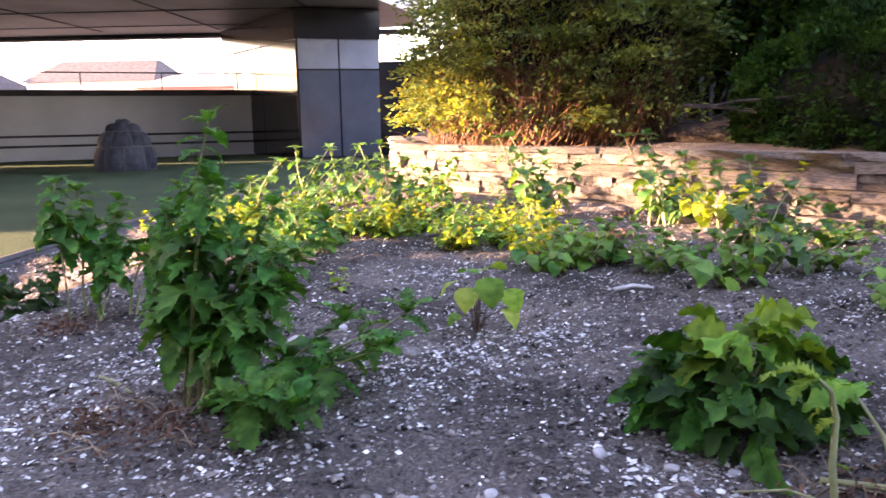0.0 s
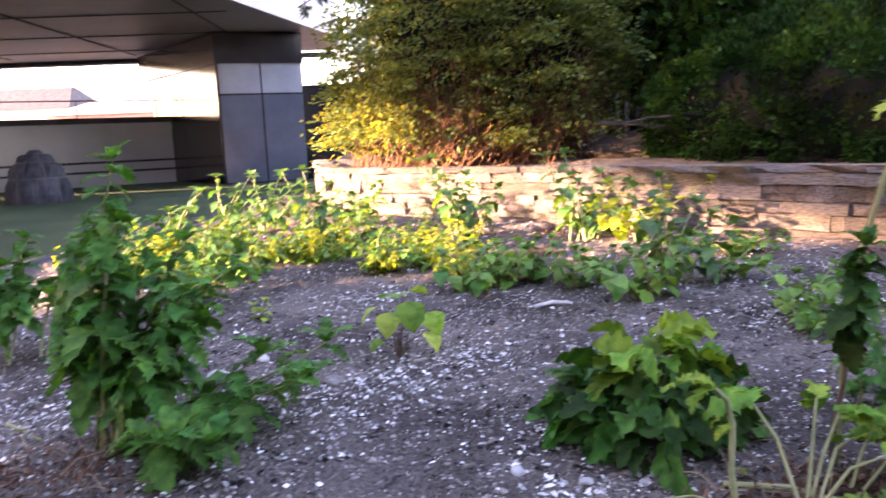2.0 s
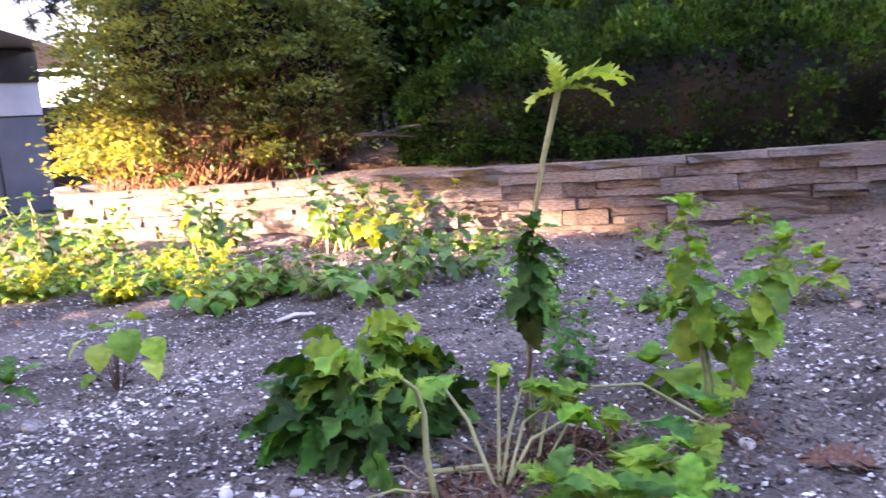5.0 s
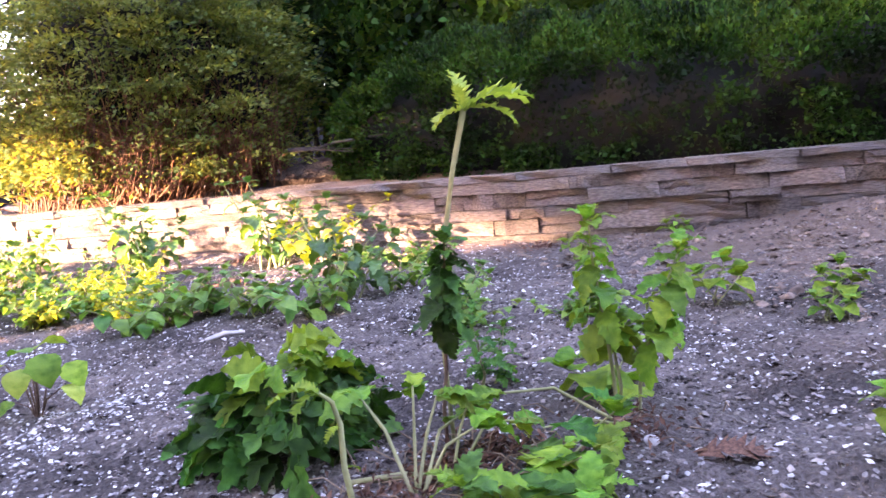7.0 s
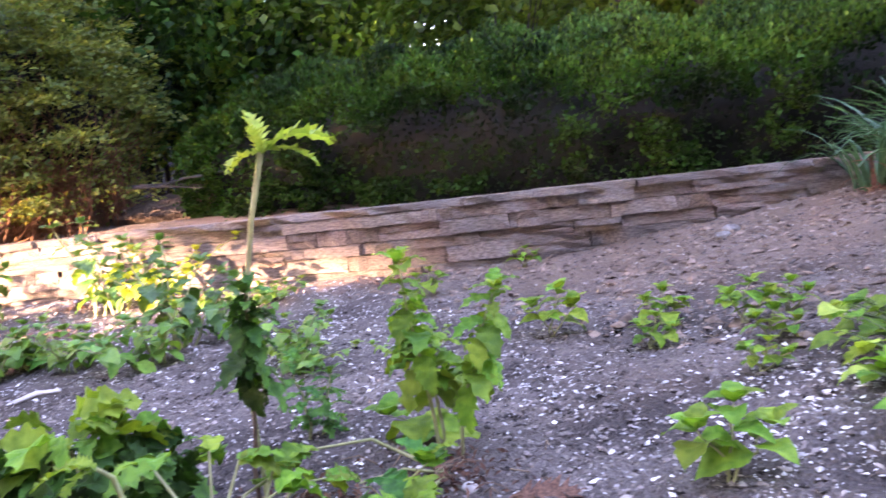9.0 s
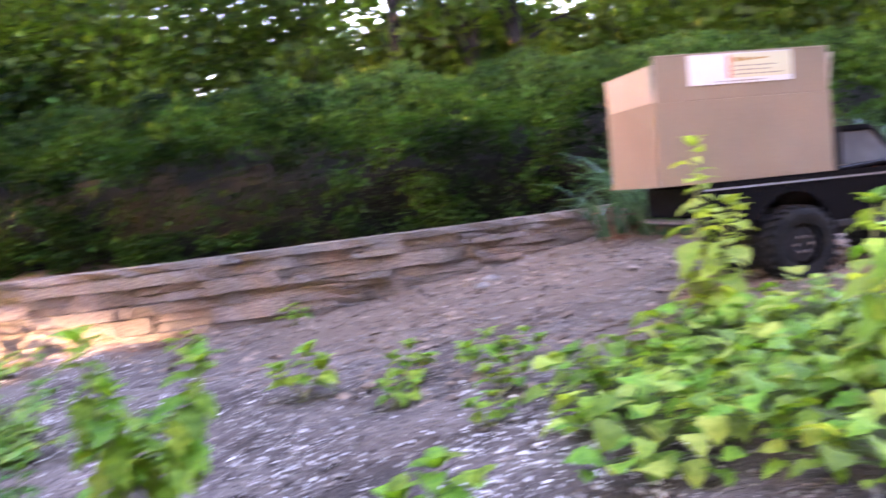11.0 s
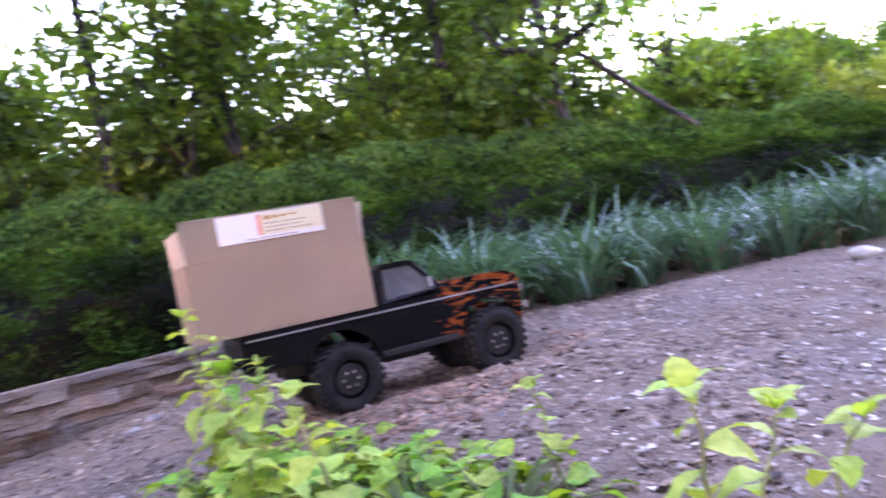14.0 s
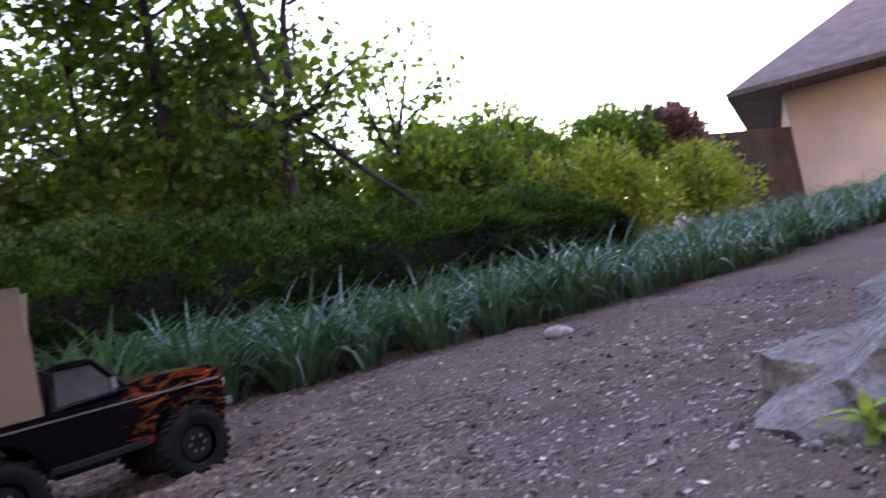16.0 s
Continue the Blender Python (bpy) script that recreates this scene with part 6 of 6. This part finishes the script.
def build_truck(m):
    """Axles at x = 0 (rear) and x = WB; wheels stand on z = 0."""
    truck = tagged(new("model_pickup"), "black radio-controlled pickup with orange flame paint and big tyres", "toy truck")
    R, W = 0.074, 0.105
    floor_z, belt = 0.125, 0.212
    side = [(-0.200, 0.137), (-0.083, 0.128)] + arch(0, 0.098, 0.083) + [(0.09, 0.108), (0.285, 0.108)] + arch(WB, 0.098, 0.083) + [(WB + 0.09, 0.125), (WB + 0.098, 0.2), (WB + 0.09, 0.222), (0.262, 0.226), (0.235, belt), (-0.205, belt)]
    for y0, y1 in ((-W, -W + 0.016), (W - 0.016, W)):
        bm = side_profile(bmesh.new(), side, y0, y1)
        part("body_side", bm, M_FLAME, truck, "black side with orange flames")
    part("bed_floor", boxes((-0.20, -W + 0.016, floor_z, 0.095, W - 0.016, floor_z + 0.012)), M_PLASTIC, truck)
    part("bulkhead", boxes((0.095, -W + 0.016, floor_z - 0.01, 0.11, W - 0.016, belt)), M_BLACK, truck)
    part("tailgate", boxes((-0.212, -W, 0.134, -0.2, W, 0.208), bevel=0.003), M_BLACK, truck)
    for y in (-W - 0.001, W + 0.001):
        part("chrome_strip", boxes((-0.2, y - 0.0022, 0.1965, WB + 0.085, y + 0.0018, 0.2008), bevel=0.0006), M_CHROME, truck, "thin bright metal side strip")
        part("rocker", boxes((0.09, y - 0.004, 0.098, 0.285, y + 0.004, 0.112), bevel=0.002), M_PLASTIC, truck)
    hood = side_profile(bmesh.new(), [(0.262, 0.205), (WB + 0.088, 0.2), (WB + 0.09, 0.222), (WB + 0.07, 0.231), (0.262, 0.236)], -W + 0.016, W - 0.016)
    part("bonnet", hood, M_FLAME, truck, "black and orange bonnet")
    part("cowl", boxes((0.11, -W + 0.016, 0.118, 0.285, W - 0.016, 0.135)), M_PLASTIC, truck)
    # cab: pillars, roof and glass
    roof_z, wr = 0.298, W - 0.014
    bm = side_profile(bmesh.new(), [(0.118, roof_z - 0.008), (0.205, roof_z - 0.008), (0.2, roof_z + 0.004), (0.125, roof_z + 0.004)], -wr, wr)
    bmesh.ops.bevel(bm, geom=list(bm.edges), offset=0.003, segments=2, affect="EDGES")
    part("roof", bm, M_BLACK, truck)
    for s in (-1, 1):
        for a, b in (((0.262, W - 0.008, 0.226), (0.202, wr - 0.004, roof_z)), ((0.112, W - 0.008, belt), (0.122, wr - 0.004, roof_z)), ((0.112, W - 0.006, belt + 0.002), (0.262, W - 0.006, belt + 0.012))):
            t = Tubes(5).add([(a[0], s * a[1], a[2]), (b[0], s * b[1], b[2])], [0.0065, 0.006])
            part("cab_pillar", t.mesh("cab_pillar", M_BLACK), M_BLACK, truck)

    def pane(pts, label):
        bm = bmesh.new()
        vs = [bm.verts.new(p) for p in pts]
        f = bm.faces.new(vs)
        r = bmesh.ops.extrude_face_region(bm, geom=[f])
        f.normal_update()
        bmesh.ops.translate(bm, vec=f.normal * 0.0015, verts=[v for v in r["geom"] if isinstance(v, bmesh.types.BMVert)])
        part("window", bm, M_CAB, truck, label)

    pane([(0.258, -W + 0.02, 0.232), (0.258, W - 0.02, 0.232), (0.206, wr - 0.008, roof_z - 0.004), (0.206, -wr + 0.008, roof_z - 0.004)], "pale reflecting windscreen")
    for s in (-1, 1):
        pane([(0.122, s * (W - 0.008), belt + 0.01), (0.25, s * (W - 0.008), belt + 0.016), (0.2, s * (wr - 0.004), roof_z - 0.01), (0.13, s * (wr - 0.004), roof_z - 0.01)], "side window of the cab")
    part("rear_window", boxes((0.112, -W + 0.02, belt, 0.116, W - 0.02, roof_z - 0.01)), M_PLASTIC, truck)
    for y in (-0.07, 0.008):
        part("seat", boxes((0.135, y, 0.14, 0.16, y + 0.062, 0.25), (0.16, y, 0.14, 0.205, y + 0.062, 0.185), bevel=0.006), M_CARDIN, truck, "tan cab seat")
    # front: grille, lamps, bumper
    fx = WB + 0.098
    grille = part("grille", boxes((fx - 0.012, -0.075, 0.158, fx, 0.075, 0.212), bevel=0.003), M_CHROME, truck, "chrome grille surround")
    part("grille_insert", boxes(*[(fx - 0.002, -0.05 + k * 0.026, 0.164, fx + 0.002, -0.03 + k * 0.026, 0.206) for k in range(4)]), M_PLASTIC, grille)
    for s in (-1, 1):
        bm = bmesh.new()
        bmesh.ops.create_cone(bm, cap_ends=True, segments=14, radius1=0.013, radius2=0.013, depth=0.01, matrix=Matrix.Translation((fx + 0.001, s * 0.086, 0.185)) @ Matrix.Rotation(radians(90), 4, "Y"))
        part("headlamp", bm, M_PAPER, truck)
    part("bumper", boxes((fx - 0.004, -W, 0.132, fx + 0.014, W, 0.15), bevel=0.004), M_CHROME, truck, "chrome front bumper")
    part("rear_bumper", boxes((-0.228, -W + 0.01, 0.134, -0.212, W - 0.01, 0.148), bevel=0.004), M_CHROME, truck, "chrome rear bumper")
    for s in (-1, 1):
        part("wing_mirror", boxes((0.222, s * (W + 0.012) - 0.008, 0.232, 0.232, s * (W + 0.012) + 0.008, 0.256), (0.225, s * W - 0.012, 0.225, 0.229, s * W + 0.012, 0.231), bevel=0.0015), M_CHROME, truck, "chrome wing mirror")
    # chassis
    part("chassis", boxes((-0.12, -0.035, 0.095, WB + 0.07, -0.02, 0.124), (-0.12, 0.02, 0.095, WB + 0.07, 0.035, 0.124), (0.12, -0.03, 0.075, 0.24, 0.03, 0.115)), M_PLASTIC, truck)
    for x in (0, WB):
        ax = Tubes(8).add([(x, -0.09, R), (x, 0.09, R)], [0.011, 0.011])
        part("axle", ax.mesh("axle", M_PLASTIC), M_PLASTIC, truck)
    # wheels
    bm = bmesh.new()
    prof = [(0.030, 0.042), (0.036, 0.058), (0.034, 0.068), (0.026, R - 0.001), (0.0, R), (-0.026, R - 0.001), (-0.034, 0.068), (-0.036, 0.058), (-0.030, 0.042)]
    seg = 36
    rings = [[bm.verts.new((r * math.cos(2 * math.pi * k / seg), y, r * math.sin(2 * math.pi * k / seg))) for k in range(seg)] for y, r in prof]
    for a, b in zip(rings, rings[1:]):
        for k in range(seg):
            bm.faces.new((a[k], a[(k + 1) % seg], b[(k + 1) % seg], b[k]))
    tyre_mesh = mesh_of("tyre", bm, M_RUBBER, True)
    bm = bmesh.new()
    for k in range(26):
        for s in (-1, 1):
            a = 2 * math.pi * (k + (0.5 if s > 0 else 0)) / 26
            mm = Matrix.Rotation(-a, 4, "Y") @ Matrix.Translation((R + 0.001, s * 0.017, 0)) @ Matrix.Rotation(radians(18 * s), 4, "X")
            bmesh.ops.create_cube(bm, size=1, matrix=mm @ Matrix.Diagonal((0.006, 0.026, 0.0085, 1)))
    tread_mesh = mesh_of("tread", bm, M_RUBBER)
    bm = bmesh.new()
    for s in (-1, 1):
        bmesh.ops.create_cone(bm, cap_ends=True, segments=24, radius1=0.043, radius2=0.034 if s > 0 else 0.043, depth=0.010, matrix=Matrix.Translation((0, 0.018 * s, 0)) @ Matrix.Rotation(radians(-90 * s), 4, "X"))
    rim_mesh = mesh_of("rim", bm, M_PLASTIC)
    bm = bmesh.new()
    for k in range(6):
        a = k * math.pi / 3
        bmesh.ops.create_cone(bm, cap_ends=True, segments=6, radius1=0.004, radius2=0.004, depth=0.006, matrix=Matrix.Translation((0.017 * math.cos(a), 0.025, 0.017 * math.sin(a))) @ Matrix.Rotation(radians(90), 4, "X"))
    nut_mesh = mesh_of("hub_bolts", bm, M_CHROME)
    for x in (0, WB):
        for s in (-1, 1):
            wheel = part("wheel", tyre_mesh, M_RUBBER, truck, "large black knobbly tyre")
            wheel.matrix_basis = Matrix.Translation((x, s * 0.098, R)) @ (Matrix.Rotation(math.pi, 4, "Z") if s < 0 else Matrix.Identity(4))
            for nm, me in (("tread", tread_mesh), ("rim", rim_mesh), ("hub_bolts", nut_mesh)):
                o = new(nm, me)
                o.parent = wheel
    truck.matrix_world = m
    return truck


M_CAB = mat("cab_glass", (0.05, 0.052, 0.055), (0.10, 0.105, 0.11), scale=9, rough=0.08, bump=0.0, spec=0.8, fine=0.2)


def build_carton(m):
    """An open carton with its long side along x and its labelled side towards -y."""
    L_, D_, H_, t = 0.385, 0.215, 0.248, 0.004
    carton = tagged(new("cardboard_carton"), "open brown cardboard carton with a white label riding in the pickup", "box")
    part("bottom", boxes((0, 0, 0, L_, D_, t)), M_CARD, carton)
    part("side", boxes((0, 0, t, L_, t, 0.160), bevel=0.001), M_CARD, carton)
    part("flap", boxes((0.005, 0.0006, 0.1604, L_ - 0.005, t + 0.0006, H_), bevel=0.001), M_CARD, carton, "labelled long flap standing up")
    part("torn_edge", boxes((0.004, -0.0004, H_ + 0.0004, L_ - 0.004, t + 0.0008, H_ + 0.0016), (0.0036, 0.0004, 0.1606, 0.0048, t, H_), (L_ - 0.0048, 0.0004, 0.1606, L_ - 0.0036, t, H_)), M_CARDIN, carton, "pale raw edge of the cardboard")
    part("side", boxes((0.02, D_ - t, t, L_ + 0.02, D_, H_ - 0.035), bevel=0.001), M_CARD, carton)
    part("end", boxes((0, t, t, t, D_ - t, H_ - 0.085), bevel=0.001), M_CARD, carton)
    part("end", boxes((L_ - t, t, t, L_, D_ - t, H_ - 0.08), bevel=0.001), M_CARDIN, carton)
    for x, a in ((0.0, -3), (L_ - t, 8)):
        f = part("flap", boxes((0, 0.004, 0, t, D_ - 0.01, 0.07), bevel=0.001), M_CARDIN, carton, "pale inner flap standing up")
        f.matrix_basis = Matrix.Translation((x, 0, H_ - (0.085 if x == 0 else 0.08))) @ Matrix.Rotation(radians(a), 4, "Y")
    lab = part("label", boxes((0.075, -0.0012, H_ - 0.060, 0.30, -0.0004, H_ - 0.002)), M_PAPER, carton, "white shipping label with a printed band")
    part("printed_band", boxes((0.166, -0.002, H_ - 0.050, 0.298, -0.0013, H_ - 0.004)), M_YPAPER, lab)
    part("red_mark", boxes((0.159, -0.002, H_ - 0.05, 0.1655, -0.0013, H_ - 0.006)), M_RPRINT, lab)
    part("red_heading", boxes((0.173, -0.0027, H_ - 0.019, 0.187, -0.0021, H_ - 0.011), (0.190, -0.0027, H_ - 0.018, 0.204, -0.0021, H_ - 0.012), (0.208, -0.0027, H_ - 0.017, 0.222, -0.0021, H_ - 0.0125), (0.226, -0.0027, H_ - 0.016, 0.245, -0.0021, H_ - 0.013)), M_OPRINT, lab)
    part("printed_text", boxes((0.172, -0.0027, H_ - 0.0285, 0.206, -0.0021, H_ - 0.0265), (0.212, -0.0027, H_ - 0.0285, 0.262, -0.0021, H_ - 0.0265), (0.172, -0.0027, H_ - 0.0365, 0.222, -0.0021, H_ - 0.0345), (0.228, -0.0027, H_ - 0.0365, 0.25, -0.0021, H_ - 0.0345), (0.172, -0.0027, H_ - 0.0445, 0.215, -0.0021, H_ - 0.0425), (0.222, -0.0027, H_ - 0.0445, 0.275, -0.0021, H_ - 0.0425),
                            (0.13, -0.002, H_ - 0.0565, 0.152, -0.0013, H_ - 0.0545), (0.16, -0.002, H_ - 0.0565, 0.24, -0.0013, H_ - 0.0545)), M_GPRINT, lab)
    carton.matrix_world = m
    return carton


def place_truck():
    m = pose(2.142, 0.480, 0.149, 0, 1.2, -37.5)
    build_truck(m)
    build_carton(m @ pose(-0.29, -0.1075, 0.213))


place_truck()
